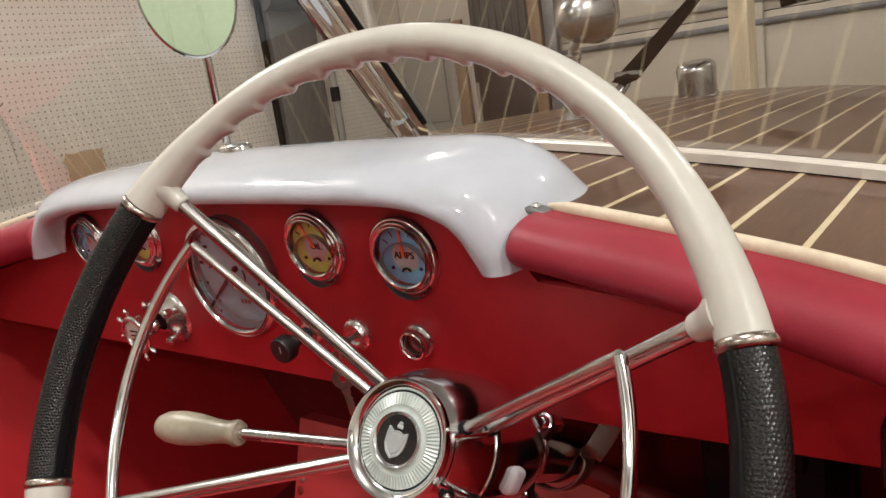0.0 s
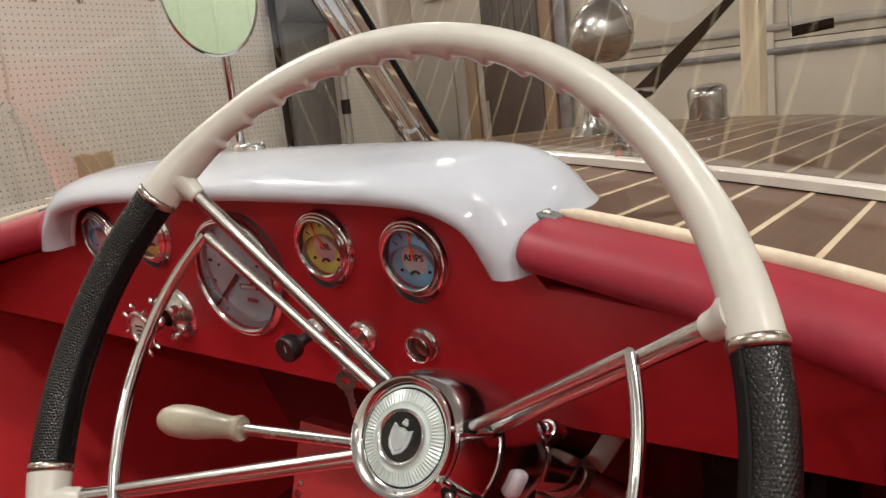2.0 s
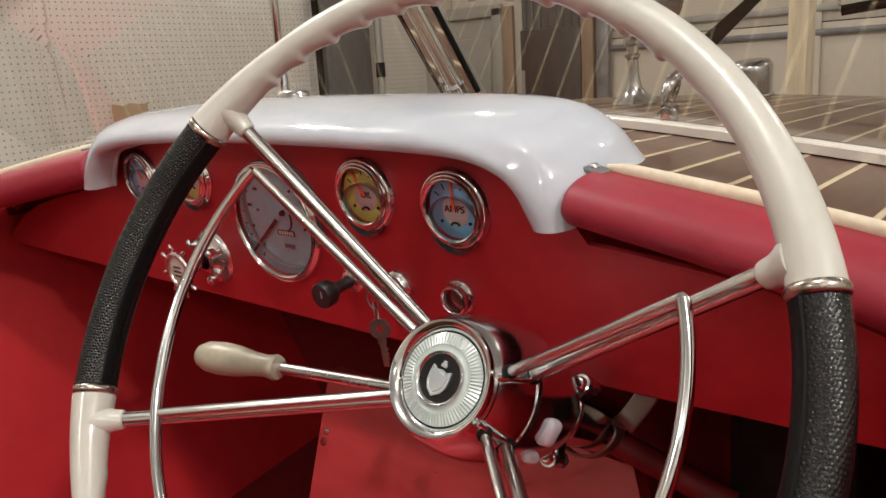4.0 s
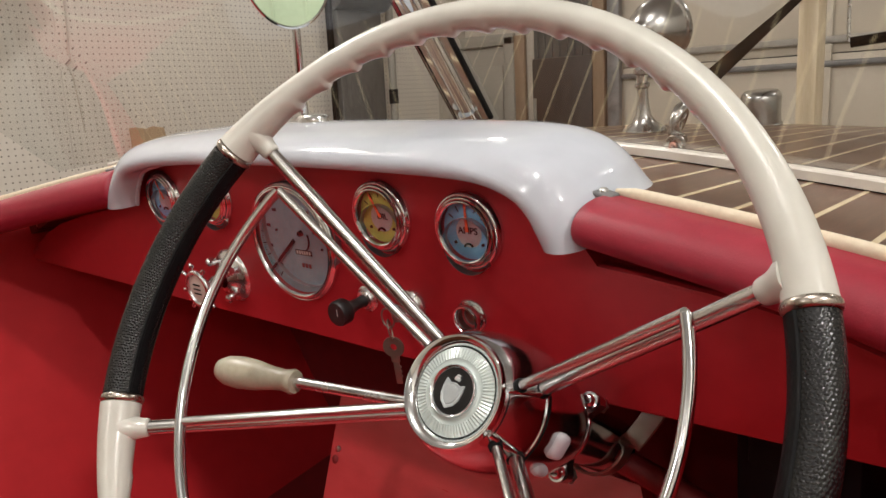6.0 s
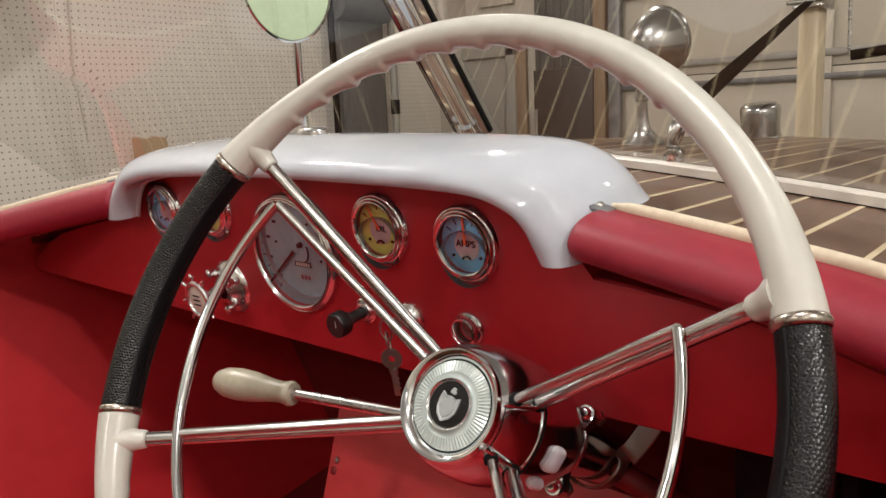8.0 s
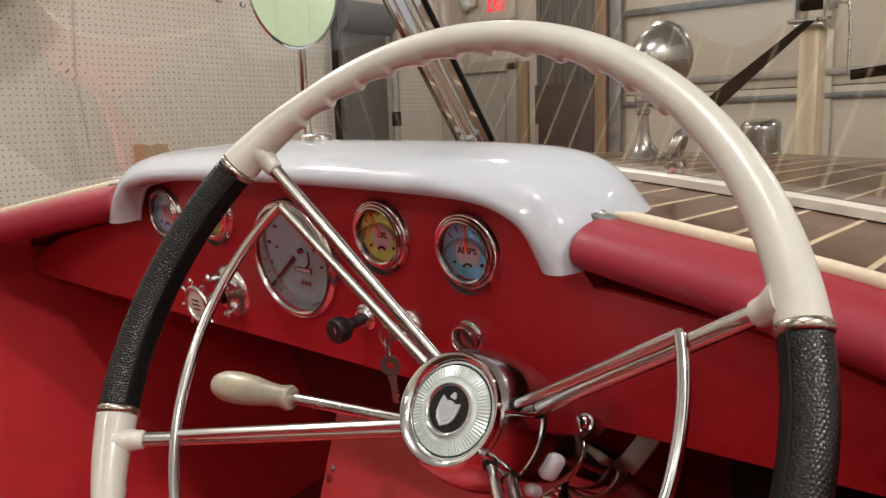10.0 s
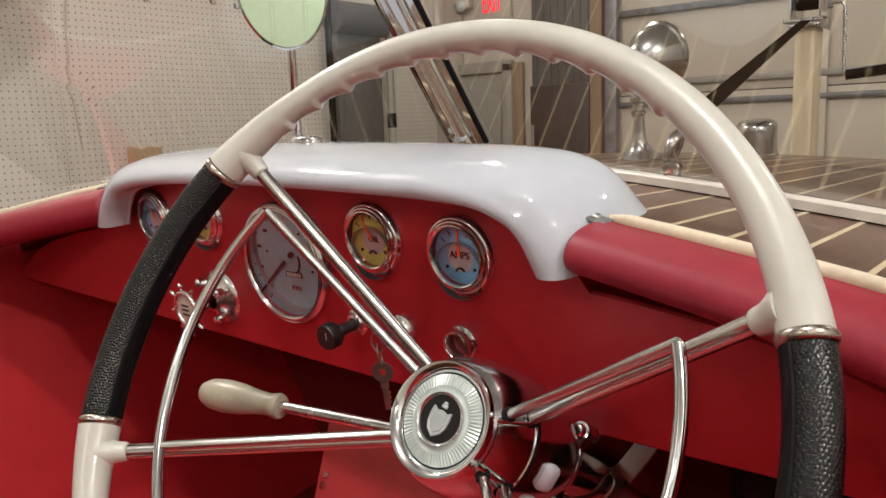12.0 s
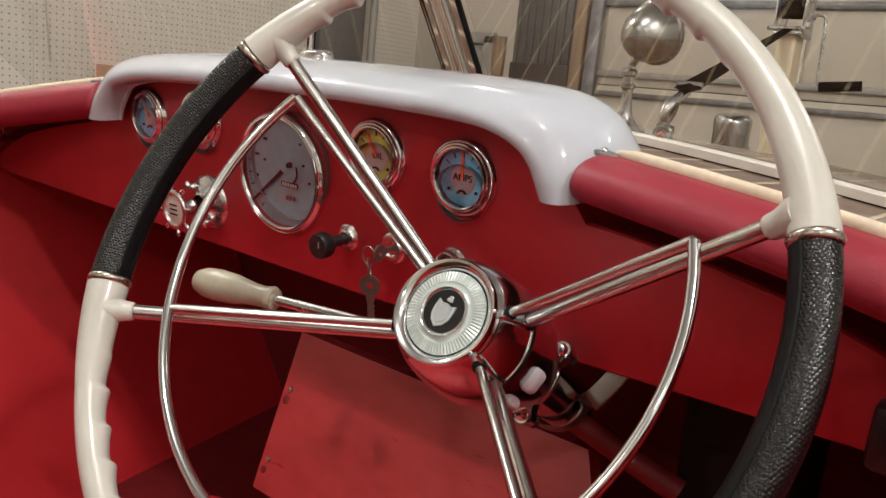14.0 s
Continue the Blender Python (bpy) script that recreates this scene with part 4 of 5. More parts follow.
bmesh.ops.rotate(own, verts=own.verts, cent=(0, 0, 0), matrix=Matrix.Rotation(radians(-13), 3, "Z"))
part("shield", own, silver, cap, "plain silver shield shape", smooth=False)
# gear lever on the column
lever = thing("shift_lever", WHEEL @ at(0, 0, -0.135), "chrome column lever with an aged ivory handle", "lever")
tip, root = Vector((-0.176, -0.018, 0.006)), Vector((-0.032, -0.008, -0.006))
d = (tip - root).normalized()
part("rod", sweep([root, tip + d * 0.01], 0.0042, 14), satin_chrome, lever)
prof = [(0.0, 0.0086), (0.003, 0.0098), (0.006, 0.0090), (0.012, 0.0082), (0.024, 0.0092), (0.040, 0.0118), (0.056, 0.0128), (0.069, 0.0118), (0.077, 0.0088), (0.0815, 0.0040)]
part("handle", sweep([tip + d * s for s, _ in prof], lambda s: prof[round(s * 9)][1], 24), old_ivory, lever, "aged ivory handle")
# column, clamp and strap
col = thing("steering_column", WHEEL @ at(0, 0, -0.17), "chrome steering column clamped under the dash", "steering column")
part("tube", lathe([(0.0215, -0.02), (0.0215, -0.05), (0.0222, -0.054), (0.0222, -0.15)], 40), hub_chrome, col)
clamp = part("clamp", lathe([(0.0222, -0.032), (0.0262, -0.032), (0.0268, -0.0335), (0.0268, -0.0435), (0.0262, -0.045), (0.0222, -0.045)], 48), chrome, col, "chrome clamp band with bolted ears")
part("clamp_bead", sweep([polar(0.0268, 6 * k, -0.0385) for k in range(60)], 0.0012, 6, True), chrome, clamp)
for a in (38, -64):
    ear = [polar(r, a + w, -0.046) for r, w in ((0.0225, -24), (0.0262, -20), (0.0305, -12.5), (0.0355, -9.5), (0.0392, -6.5), (0.0405, 0), (0.0392, 6.5), (0.0355, 9.5), (0.0305, 12.5), (0.0262, 20), (0.0225, 24))]
    own = bmesh.new()
    f = own.faces.new([own.verts.new(p) for p in ear])
    up = bmesh.ops.extrude_face_region(own, geom=[f])
    bmesh.ops.translate(own, vec=(0, 0, 0.0145), verts=[q for q in up["geom"] if isinstance(q, bmesh.types.BMVert)])
    bmesh.ops.bevel(own, geom=[e for e in own.edges if abs(e.verts[0].co.z - e.verts[1].co.z) < 1e-5], offset=0.0018, segments=2, affect="EDGES")
    part("ear", own, spoke_steel, clamp)
    spot_at = polar(0.0345, a, -0.031)
    part("bolt", lathe([(0, 0.0072), (0.0030, 0.0068), (0.0044, 0.0048), (0.0046, 0.0032), (0.0062, 0.003), (0.0062, 0.001), (0.0032, 0.001), (0.0032, -0.020)], 20, Matrix.Translation(spot_at)), chrome, clamp)
    part("nut", lathe([(0.0032, -0.015), (0.0058, -0.015), (0.0058, -0.020), (0.0032, -0.020)], 6, Matrix.Translation(spot_at)), dull_metal, clamp)
for a, h, high in ((-19, 0.036, 0.017), (-44, 0.033, 0.008)):
    part("switch_cover", box(polar(0.0425, a, h), (0.011, high, 0.015), 0.004, turn=Matrix.Rotation(radians(a), 4, "Z"), seg=3), milk_plastic, col, "milky white plastic switch cover")
W = WHEEL @ at(0, 0, -0.17)
inv = W.inverted()
band = spline([polar(0.0272, a, -0.118) for a in range(-150, 10, 22)] + [inv @ Vector(p) for p in ((0.3450, 0.0105, 1.092), (0.3510, 0.014, 1.101), (0.3590, 0.018, 1.1145), (0.3690, 0.022, 1.134))], 4)
rows = []
broad = inv.to_3x3() @ Vector((-0.87, 0.25, 0.42))
for k, p in enumerate(band):
    d = (band[min(k + 1, len(band) - 1)] - band[max(k - 1, 0)]).normalized()
    turn = max(0.0, min(1.0, (k / (len(band) - 1) - 0.58) / 0.16))
    across = Vector((0, 0, 1)).lerp(broad, turn)
    across = (across - d * across.dot(d)).normalized()
    out = d.cross(across)
    rows.append([p + across * a + out * b for a, b in ((-0.0085, 0.0), (-0.0078, 0.0012), (0.0078, 0.0012), (0.0085, 0.0), (0.0078, -0.0010), (-0.0078, -0.0010), (-0.0085, 0.0))])
part("strap", sheet(rows), key_metal, col, "bent chrome strap")
# the shadow on this red tube is put into its darker colour
part("jacket", sweep([inv @ Vector((0.322, 0.036, 1.0525)), inv @ Vector((0.412, 0.046, 1.018))], 0.0108, 20), maroon, col, "red painted lower column tube")

# ---- cockpit below the dash ----
well = thing("footwell", at(0, 0.3, 0.6), "red painted footwell under the dashboard", "footwell", kind="structure")
wb = at(0, -0.3, -0.6)


def slab(name, p, mat, parent, m, thick, label=""):
    rows = [[m @ Vector(p[0]), m @ Vector(p[1])], [m @ Vector(p[3]), m @ Vector(p[2])]]
    return part(name, sheet(rows, thick=thick), mat, parent, label, smooth=False)


# bulkhead and front floor carry the under-dash shade in their colour
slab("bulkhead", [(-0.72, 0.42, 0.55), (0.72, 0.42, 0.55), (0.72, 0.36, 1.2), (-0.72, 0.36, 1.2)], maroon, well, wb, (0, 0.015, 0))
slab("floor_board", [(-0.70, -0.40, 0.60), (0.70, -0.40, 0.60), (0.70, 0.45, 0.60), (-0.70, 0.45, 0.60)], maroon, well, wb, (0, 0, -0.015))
# unseen after floor, added in black to keep red out of the chrome
slab("floor_mat", [(-0.70, -1.56, 0.60), (0.70, -1.56, 0.60), (0.70, -0.403, 0.60), (-0.70, -0.403, 0.60)], rubber, well, wb, (0, 0, -0.015), "unseen black floor slab that darkens the chrome's reflections")
for side in (-1, 1):
    rows = []
    for k in range(25):
        y = -1.5 + 1.95 * k / 24
        rows.append([wb @ Vector((side * x, y, z)) for x, z in ((0.50, 0.60), (0.555, 0.75), (0.615, 0.95), (0.650, 1.08), (0.664, 1.235 if side > 0 else 1.20))])
    part("side_panel", sheet(rows, thick=(side * 0.012, 0, 0)), panel_red, well)
part("fastener", lathe([(0, 0.003), (0.003, 0.002), (0.004, 0)], 12, wb @ at(-0.34, 0.40, 0.748) @ AFT), chrome, well)

step = thing("toe_board", at(0.2, -0.06, 0.884), "satin red painted board with screws in the footwell", "board")
sbm = at(-0.2, 0.06, -0.884)
# top cut short and slanted: its edge stands for the dash's shadow line
slab("board", [(-0.038, -0.028, 0.854), (0.405, -0.028, 0.854), (0.322, 0.0650, 1.01), (-0.0525, 0.0650, 1.01)], satin_red, step, sbm, (0, 0.018, -0.004))
for p in ((-0.036, 0.0305, 0.954), (-0.030, -0.0105, 0.884)):
    part("screw", lathe([(0, 0.002), (0.003, 0.0015), (0.0038, 0)], 12, sbm @ at(*p) @ pose(0, 0, 0, 60, 0, 0)), dull_metal, step)
    part("screw_stain", lathe([(0, 0.0006), (0.004, 0.0004), (0.006, -0.001)], 14, sbm @ at(p[0] - 0.002, p[1] - 0.006, p[2] - 0.011) @ pose(0, 0, 0, 60, 0, 0)), maroon, step, "dark worn spot beside the screw")
sill = thing("foot_sill", at(0.2, -0.3, 0.6), "red painted sill below the toe board", "sill")
part("body", box((0.03, 0.035, 0.12), (0.66, 0.46, 0.24), 0.03, seg=4), panel_red, sill)
clip = thing("black_latch", at(0.548, 0.0, 1.15), "black plastic latch on the dash edge", "latch")
part("body", box((0, -0.008, 0), (0.028, 0.02, 0.045), 0.006), black, clip)
part("tab", box((0.004, -0.016, 0.02), (0.016, 0.012, 0.012), 0.004), black, clip)
case = thing("black_case", at(0.435, 0.19, 0.9), "black plastic case hanging under the dash", "case")
part("body", box((0, 0, 0.06), (0.10, 0.16, 0.30), 0.012), rubber, case)
part("lid", box((0, -0.084, 0.16), (0.07, 0.012, 0.05), 0.004), rubber, case)
# ---- mirror on the hood ----
mir = thing("rear_view_mirror", at(-0.004, 0.050, 1.329), "oval chrome rear-view mirror on a slim stem", "mirror")
part("base", lathe([(0, 0.007), (0.009, 0.0068), (0.0125, 0.0055), (0.0145, 0.003), (0.0150, -0.006)], 40, Matrix.Diagonal((1.4, 0.8, 1, 1))), chrome, mir)
part("base_gasket", lathe([(0.0150, -0.001), (0.0160, -0.001), (0.0160, -0.006)], 40, Matrix.Diagonal((1.4, 0.8, 1, 1))), cream_cloth, mir, "pale gasket under the base")
part("stem", sweep([(-0.0105, 0, 0.004), (-0.0070, 0.0, 0.046), (-0.0010, 0.0, 0.090), (0.002, 0.002, 0.130)], 0.0040, 14), chrome, mir)
facing = Vector((0.80, -0.50, 0.075)).normalized()
head = Matrix.Translation((0.0, -0.004, 0.144)) @ facing.to_track_quat("Z", "Y").to_matrix().to_4x4() @ Matrix.Translation((0, 0, 0.014)) @ Matrix.Diagonal((0.88, 1.22, 1, 1))
shell = part("shell", lathe([(0.0, -0.018), (0.022, -0.016), (0.040, -0.008), (0.0465, 0.0), (0.0472, 0.003), (0.0460, 0.0045), (0.0448, 0.003)], 64, head), chrome, mir)
part("mirror_glass", lathe([(0, 0.0030), (0.0452, 0.0030)], 64, head), mirror_glass, shell)

# ---- deck fittings ----
spot = thing("spotlight", at(0.053, 0.668, deck_z(0.053, 0.668)), "round chrome spotlight on a flared pedestal", "spotlight")
part("pedestal", lathe([(0.034, -0.002), (0.034, 0.004), (0.030, 0.008), (0.020, 0.014), (0.012, 0.026), (0.0090, 0.045), (0.0085, 0.068), (0.0115, 0.071), (0.0115, 0.075), (0.0088, 0.077), (0.0085, 0.088), (0.0125, 0.091), (0.0125, 0.097), (0.008, 0.101)], 40), old_chrome, spot)
part("neck", sweep(spline([(0, 0, 0.098), (0.002, 0, 0.108), (0.010, 0, 0.120), (0.018, 0, 0.134)], 5), lambda s: 0.0085 - 0.002 * s, 14), old_chrome, spot)
bullet = [(0, -0.044), (0.010, -0.0432), (0.020, -0.040), (0.030, -0.033), (0.039, -0.022), (0.045, -0.010), (0.0485, 0.002), (0.050, 0.010), (0.0535, 0.012), (0.0545, 0.016), (0.0535, 0.020), (0.050, 0.022)]
headm = at(0.026, 0, 0.155) @ pose(0, 0, 0, -84, 0, -12) @ Matrix.Diagonal((0.88, 0.93, 1.12, 1))
part("housing", lathe(bullet, 56, headm), old_chrome, spot)
part("lens", lathe([(0.050, 0.020), (0.03, 0.027), (0, 0.030)], 40, headm), clear_plastic, spot)
eye = thing("bow_ring", at(0.272, 0.285, deck_z(0.272, 0.285)), "chrome lifting ring on a deck plate", "ring")
part("plate", lathe([(0, 0.006), (0.016, 0.006), (0.022, 0.003), (0.023, -0.002)], 32), old_chrome, eye)
part("stud", lathe([(0.007, 0.004), (0.006, 0.014), (0.008, 0.018), (0.008, 0.024), (0, 0.027)], 24), old_chrome, eye)
part("loop", sweep([(0.006 * math.sin(math.tau * k / 32), 0.011 * math.cos(math.tau * k / 32), 0.036 + 0.014 * math.sin(math.tau * k / 32)) for k in range(32)], 0.0034, 12, True), old_chrome, eye)
disc = part("disc", lathe([(0.005, 0.004), (0.0092, 0.004), (0.0102, 0.002), (0.0102, -0.003), (0, -0.003)], 28, at(0.004, -0.020, 0.018) @ AFT), old_chrome, eye)
part("screw", lathe([(0, 0.014), (0.0016, 0.013), (0.0018, 0.006), (0.0042, 0.005), (0.0046, 0.001), (0.0046, -0.002)], 16, at(0.004, -0.020, 0.018) @ AFT), copper, disc, "reddish copper pin")
hook = thing("strap_hook", at(0.268, 0.305, deck_z(0.272, 0.285) + 0.026), "chrome snap hook on the winch strap", "hook")
part("hook", sweep(spline([(0, -0.012, -0.006), (0, -0.022, 0.006), (0, -0.012, 0.020), (0, 0.012, 0.024), (0, 0.034, 0.030)], 6), 0.0055, 12), old_chrome, hook)
part("loop", sweep([(-0.014, 0.042, 0.036), (0.014, 0.042, 0.036)], 0.004, 10), old_chrome, hook)
vent = thing("bow_vent", at(0.086, 1.13, deck_z(0.086, 1.13)), "chrome cowl vent on the bow deck", "vent")
part("cowl", lathe([(0.044, -0.004), (0.0445, 0.002), (0.041, 0.005), (0.0405, 0.030), (0.042, 0.056), (0.0405, 0.064), (0.035, 0.070), (0.018, 0.0725), (0, 0.073)], 48, Matrix.Diagonal((0.9, 1.05, 0.95, 1))), old_chrome, vent)

for ob in ABOARD:
    ob.matrix_basis = BOAT @ ob.matrix_basis

# ---- garage ----


def wall(name, c, s, mat, label):
    return solid(name, box((0, 0, 0), s), mat, at(*c), label, "wall", kind="structure", aboard=False, smooth=False)


X0, X1, Y0, Y1, H = -2.5, 3.8, -4.8, 3.2, HIGH
solid("floor", box((0, 0, 0), (X1 - X0 + 0.3, Y1 - Y0 + 0.3, 0.1)), concrete, at((X0 + X1) / 2, (Y0 + Y1) / 2, -0.05), "bare grey concrete garage floor", "floor", kind="structure", aboard=False)
solid("ceiling", box((0, 0, 0), (X1 - X0 + 0.3, Y1 - Y0 + 0.3, 0.1)), ceiling_paint, at((X0 + X1) / 2, (Y0 + Y1) / 2, H + 0.05), "pale grey painted ceiling", "ceiling", kind="structure", aboard=False)
wall("wall_west", (X0 - 0.06, (Y0 + Y1) / 2, H / 2), (0.1, Y1 - Y0 + 0.3, H), wall_paint, "beige painted garage wall")
wall("wall_east", (X1 + 0.05, (Y0 + Y1) / 2, H / 2), (0.1, Y1 - Y0 + 0.3, H), pale_wall, "off-white painted garage wall")
wall("wall_south", ((X0 + X1) / 2, Y0 - 0.05, H / 2), (X1 - X0, 0.1, H), wall_paint, "beige painted end wall")
wall("wall_north", ((X0 - 1.4) / 2, Y1 + 0.05, H / 2), (-1.4 - X0, 0.1, H), wall_paint, "beige end wall with a door")
wall("wall_north_lintel", ((-1.4 + X1) / 2, Y1 + 0.05, (HIGH + 2.49) / 2), (X1 + 1.4, 0.1, HIGH - 2.49), wall_paint, "beige wall above the garage door")
cladding = thing("wall_cladding", at(X1 - 0.006, 0, 0), "off-white ribbed cladding on the garage wall", "cladding", kind="structure", aboard=False)
for k in range(36):
    part("rib", box((0, Y0 + 0.2 + 0.22 * k, H / 2), (0.014, 0.022, H - 0.01), 0.004, seg=1), pale_wall, cladding)
pegs = thing("pegboard", at(X0 - 0.004, 0.6, 1.7), "beige pegboard with rows of small holes", "pegboard", aboard=False)
for k in range(4):
    part("board", box((0, -1.725 + 1.15 * k, 0), (0.008, 1.1485, 1.9)), peg, pegs, smooth=False)

gd = thing("garage_door", at(0.9, Y1, 0), "beige sectional garage door with grey steel rails", "garage door", kind="structure", aboard=False)
for k, (z0, z1) in enumerate(((0, 0.58), (0.585, 1.18), (1.185, 1.76), (1.765, 2.49))):
    part("panel", box((0, 0.03, (z0 + z1) / 2), (4.6, 0.04, z1 - z0), 0.004), door_paint, gd)
for z, h in ((2.205, 0.036), (1.825, 0.034), (1.715, 0.028), (1.15, 0.04), (0.6, 0.04)):
    part("rail", box((0, -0.005, z), (4.6, 0.035, h), 0.008), pale_rail if z == 1.825 else rail_grey, gd)
for x in (-1.25, 0.6):
    part("stile", box((x, -0.002, 1.25), (0.05, 0.02, 2.48), 0.004), door_paint, gd)
track = thing("door_track", at(-1.43, Y1 - 0.03, 0), "grey steel garage door track", "track", aboard=False)
part("channel", box((0, 0, 1.4), (0.075, 0.05, 2.8), 0.01), rail_grey, track)
solid("wood_post", box((0, 0, 1.4), (0.07, 0.06, 2.8), 0.003), brown_wood, at(-1.515, Y1 - 0.035, 0), "brown wooden jamb post", "post", aboard=False)
ribbed = thing("leaning_panel", at(-1.76, Y1 - 0.02, 0), "grey ribbed panel standing before a dark lower half", "panel", aboard=False)
bm = box((0, 0, 2.3), (0.40, 0.02, 0.9), 0.003)
for k in range(8):
    bm = box((-0.175 + 0.05 * k, -0.014, 2.3), (0.016, 0.012, 0.9), 0.003, bm)
part("ribbed_half", bm, grey_panel, ribbed)
part("dark_half", box((0, -0.01, 0.925), (0.40, 0.05, 1.85), 0.004), dark_brown, ribbed)
stick = solid("white_pole", sweep([(0, 0, 0), (0.02, -0.02, 1.62)], 0.010, 10), white_trim, at(-1.93, Y1 - 0.09, 0), "thin white pole leaning on the wall", "pole", aboard=False)

door = thing("door_1", at(-2.29, Y1 - 0.01, 0), "off-white panelled side door with casing", "door", kind="structure", aboard=False)
part("leaf", box((-0.06, 0, 0.98), (0.46, 0.03, 1.92), 0.003), white_trim, door)
for z, h in ((1.62, 0.42), (1.0, 0.6), (0.35, 0.5)):
    part("raised_panel", box((-0.06, -0.02, z), (0.32, 0.014, h), 0.006), white_trim, door)
part("casing", box((0.155, -0.02, 1.0), (0.07, 0.04, 2.0), 0.006), white_trim, door)
part("casing_top", box((-0.06, -0.02, 1.985), (0.50, 0.04, 0.07), 0.006), white_trim, door)
part("edge_board", box((0.225, -0.012, 1.0), (0.075, 0.03, 2.0), 0.004), brown_wood, door)
sign = thing("exit_sign", at(-2.24, Y1 - 0.03, 2.37), "grey exit sign with lit red letters", "sign", aboard=False)
part("plate", box((0, 0.01, 0), (0.26, 0.03, 0.22), 0.006), wall_paint, sign)
part("word", lettering("EXIT", 0.15, pose(0, -0.012, 0, 90, 0, 0) @ Matrix.Diagonal((0.47, 1.2, 1, 1)), 0.003), exit_red, sign)
emer = thing("emergency_lamp", at(-2.47, Y1 - 0.04, 2.40), "small twin emergency lamp on the wall", "lamp", aboard=False)
part("body", box((0, 0.01, 0), (0.12, 0.06, 0.08), 0.01), wall_paint, emer)
part("lens", lathe([(0, 0.03), (0.025, 0.02), (0.04, 0)], 24, pose(0, -0.02, -0.02, 90, 0, 0)), clear_plastic, emer)

# locker-like cover hanging on the pegboard wall
cover = thing("hanging_cover", at(X0 + 0.06, 2.16, 0.75), "grey padded cover hanging on the wall", "cover", aboard=False)
part("roll", sweep([(0.02, -0.17, 1.46), (0.02, 0.2, 1.46)], 0.085, 20), dark_grey, cover)
part("panel", box((0, 0.02, 0.70), (0.05, 0.34, 1.42), 0.02), dark_grey, cover)
part("strap", box((0.01, -0.19, 0.80), (0.03, 0.03, 1.5), 0.008), webbing, cover)
part("pole", sweep([(0.03, 0.24, 0.0), (0.03, 0.24, 1.5)], 0.022, 14), white_trim, cover)
part("pole_band", sweep([(0.03, 0.24, 0.88), (0.03, 0.24, 0.96)], 0.026, 14), rubber, cover)
solid("cardboard_box", box((0, 0, 0), (0.12, 0.10, 0.488), 0.004), card, at(X0 + 0.06, 0.90, 1.344), "small brown cardboard box on a shelf", "box", aboard=False)
solid("wall_shelf", box((0, 0, 0), (0.16, 1.6, 0.03), 0.004), lumber, at(X0 + 0.08, 1.0, 1.085), "plain wooden shelf on the pegboard", "shelf", aboard=False)


def peg_hook(y, z):
    h = thing("peg_hook", at(X0, y, z), "small dark wire hook on the pegboard", "hook", "pegboard hooks", aboard=False)
    part("wire", sweep(spline([(0, 0, 0.014), (0.006, 0, 0.0), (0.026, 0.004, -0.006), (0.032, 0.004, 0.008)], 4), 0.002, 8), rail_grey, h)
    part("foot", box((0.004, 0, 0.010), (0.008, 0.010, 0.022), 0.002), rail_grey, h)


for y, z in ((0.80, 2.20), (0.99, 2.20), (1.13, 2.23), (1.32, 2.22), (1.45, 2.21)):
    peg_hook(y, z)
solid("cord", sweep(spline([(0, 0.65, 2.4), (0, 0.648, 2.2), (0, 0.64, 1.95), (0, 0.642, 1.8), (0, 0.66, 1.58)], 8), 0.0022, 8), wall_paint, at(X0 + 0.006, 0, 0), "thin beige cord hanging down the pegboard", "cord", aboard=False)
red_bag = thing("red_bag", at(X0 + 0.07, 0.345, 2.19), "shiny red bag hanging on the pegboard", "bag", aboard=False)
part("body", box((0, -0.03, 0), (0.12, 0.28, 0.12), 0.03, turn=pose(0, 0, 0, 42, 0, 0)), material("red_nylon", (0.5, 0.02, 0.02), 0.25), red_bag)
part("buckle", box((0.03, 0.02, 0.13), (0.06, 0.16, 0.05), 0.008, turn=pose(0, 0, 0, 42, 0, 0)), rail_grey, red_bag)

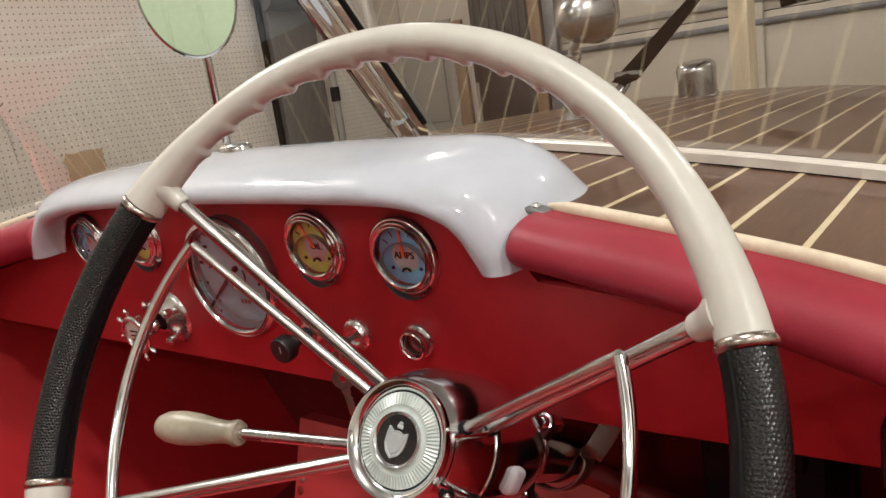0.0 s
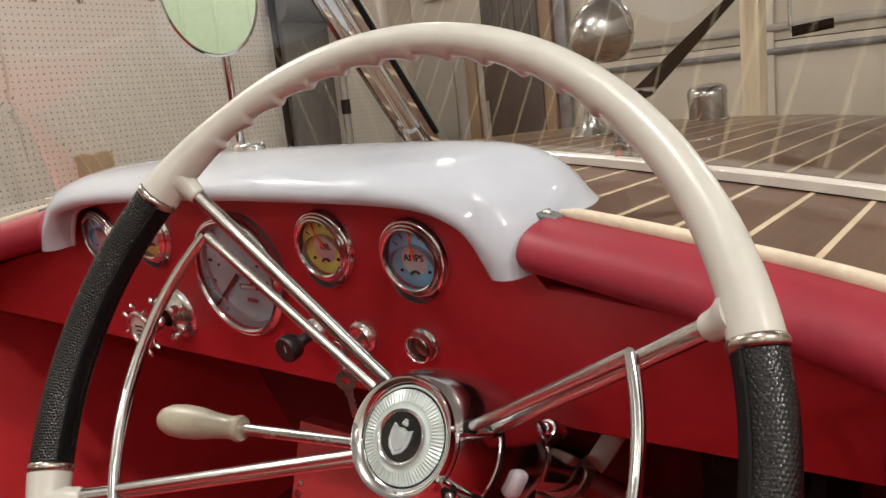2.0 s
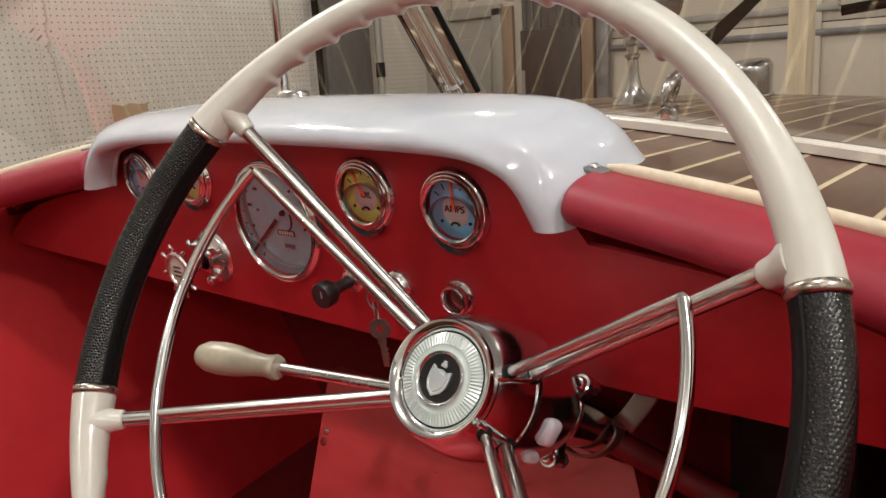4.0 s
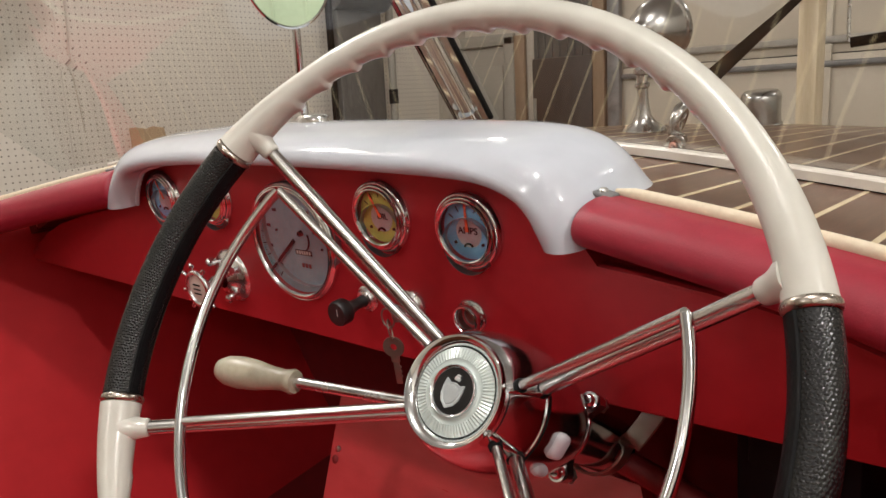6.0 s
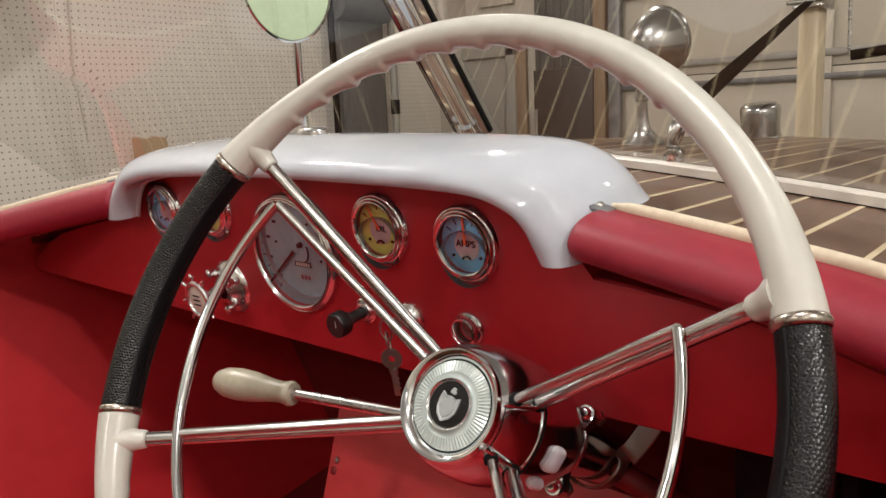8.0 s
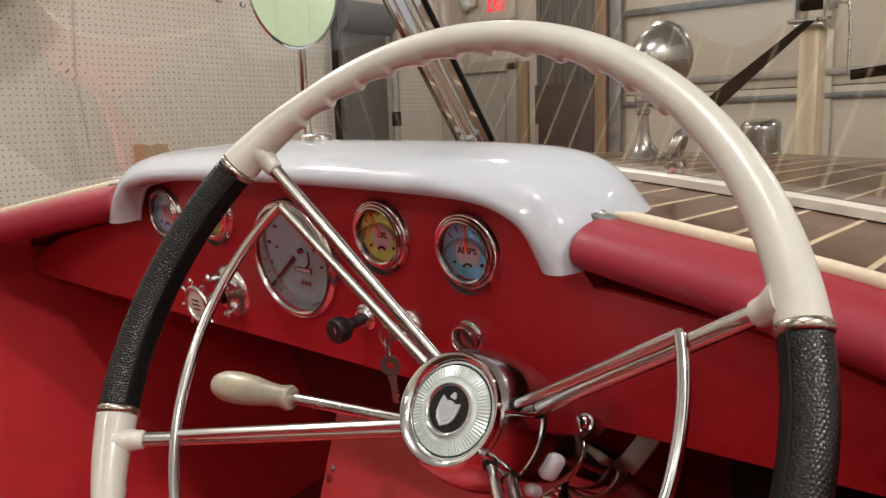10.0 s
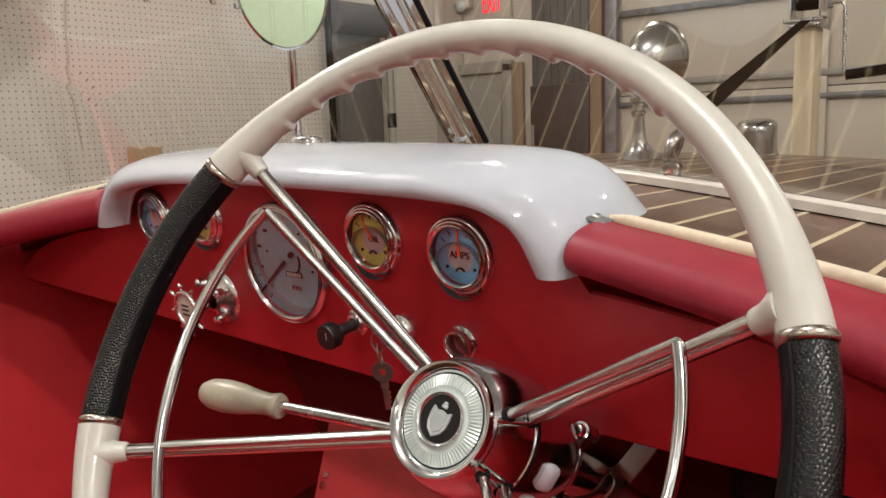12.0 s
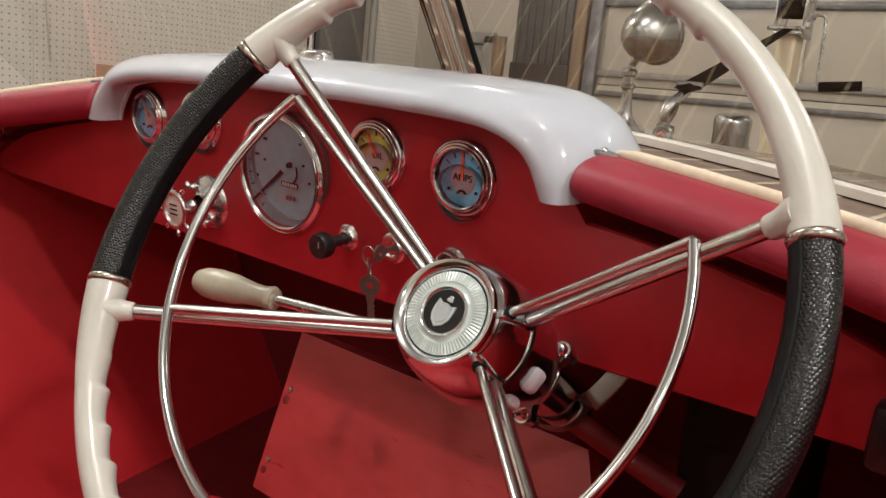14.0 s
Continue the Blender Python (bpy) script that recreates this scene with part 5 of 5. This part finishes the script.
# winch stand before the bow
win = thing("winch_stand", at(0.011, 1.55, 0), "pale timber winch post with a steel hand winch", "winch", aboard=False)
part("timber", box((-0.004, 0, 0.935), (0.052, 0.085, 1.87), 0.004), lumber, win, "pale timber post")
part("frame_plate", box((0.034, 0, 1.96), (0.006, 0.11, 0.19), 0.002), steel, win)
part("pawl", box((0.042, -0.02, 1.985), (0.010, 0.02, 0.05), 0.003), steel, win)
part("bolt", lathe([(0, 0.010), (0.009, 0.010), (0.009, 0)], 6, at(0.037, 0.03, 1.93) @ pose(0, 0, 0, 0, 90, 0)), steel, win)
part("frame_plate", box((-0.040, 0, 1.96), (0.006, 0.13, 0.20), 0.002), steel, win)
part("frame_base", box((-0.003, 0, 1.873), (0.08, 0.13, 0.006), 0.002), steel, win)
part("drum", sweep([(-0.036, 0, 1.96), (0.030, 0, 1.96)], 0.042, 24), webbing, win, "wound dark strap")
part("gear", lathe([(0.010, 0), (0.055, 0), (0.055, 0.006), (0.010, 0.006)], 36, at(0.020, 0, 1.985) @ pose(0, 0, 0, 0, 90, 0)), dull_metal, win)
part("cross_bar", sweep([(-0.055, -0.066, 1.885), (0.045, -0.066, 1.885)], 0.006, 10), steel, win)
part("bolt", lathe([(0, 0.012), (0.012, 0.012), (0.012, 0)], 6, at(0.037, -0.03, 1.90) @ pose(0, 0, 0, 0, 90, 0)), steel, win)
crank = part("crank_arm", sweep(spline([(0.040, 0, 1.93), (0.066, 0, 1.93), (0.080, 0, 1.91), (0.088, 0, 1.76), (0.094, 0, 1.735)], 5), 0.0040, 10), dull_metal, win)
part("crank_handle", sweep([(0.094, 0, 1.735), (0.20, 0.01, 1.745)], 0.014, 16), webbing, crank, "dark rubber crank handle")
hk = BOAT @ Vector((0.268, 0.345, deck_z(0.272, 0.285) + 0.060))
st = thing("winch_strap", at(*hk), "dark webbing strap drawn tight to the bow ring", "strap", aboard=False)
end = Vector((0.012, 1.49, 1.885)) - hk
part("webbing", sweep([Vector((0, 0, 0)), end * 0.5, end], 0.0135, 4, flat=0.10, section=(1, 0.3, 0)), webbing, st)
part("folded_end", sweep([end * -0.01, end * 0.07, end * 0.14], 0.0135, 4, flat=0.34, section=(1, 0.3, 0)), webbing, st)

# round ceiling fittings that hold the bulbs
for x, y, w in LAMPS:
    f = thing("ceiling_light", at(x, y, HIGH), "round white ceiling light fitting", "lamp", "ceiling lights", aboard=False)
    part("base", lathe([(0.11, 0), (0.11, -0.03), (0.095, -0.05), (0, -0.05)], 32), ceiling_paint, f)
    part("diffuser", lathe([(0.092, -0.052), (0.092, -0.11), (0.06, -0.138), (0, -0.142)], 32), lamp_white, f)
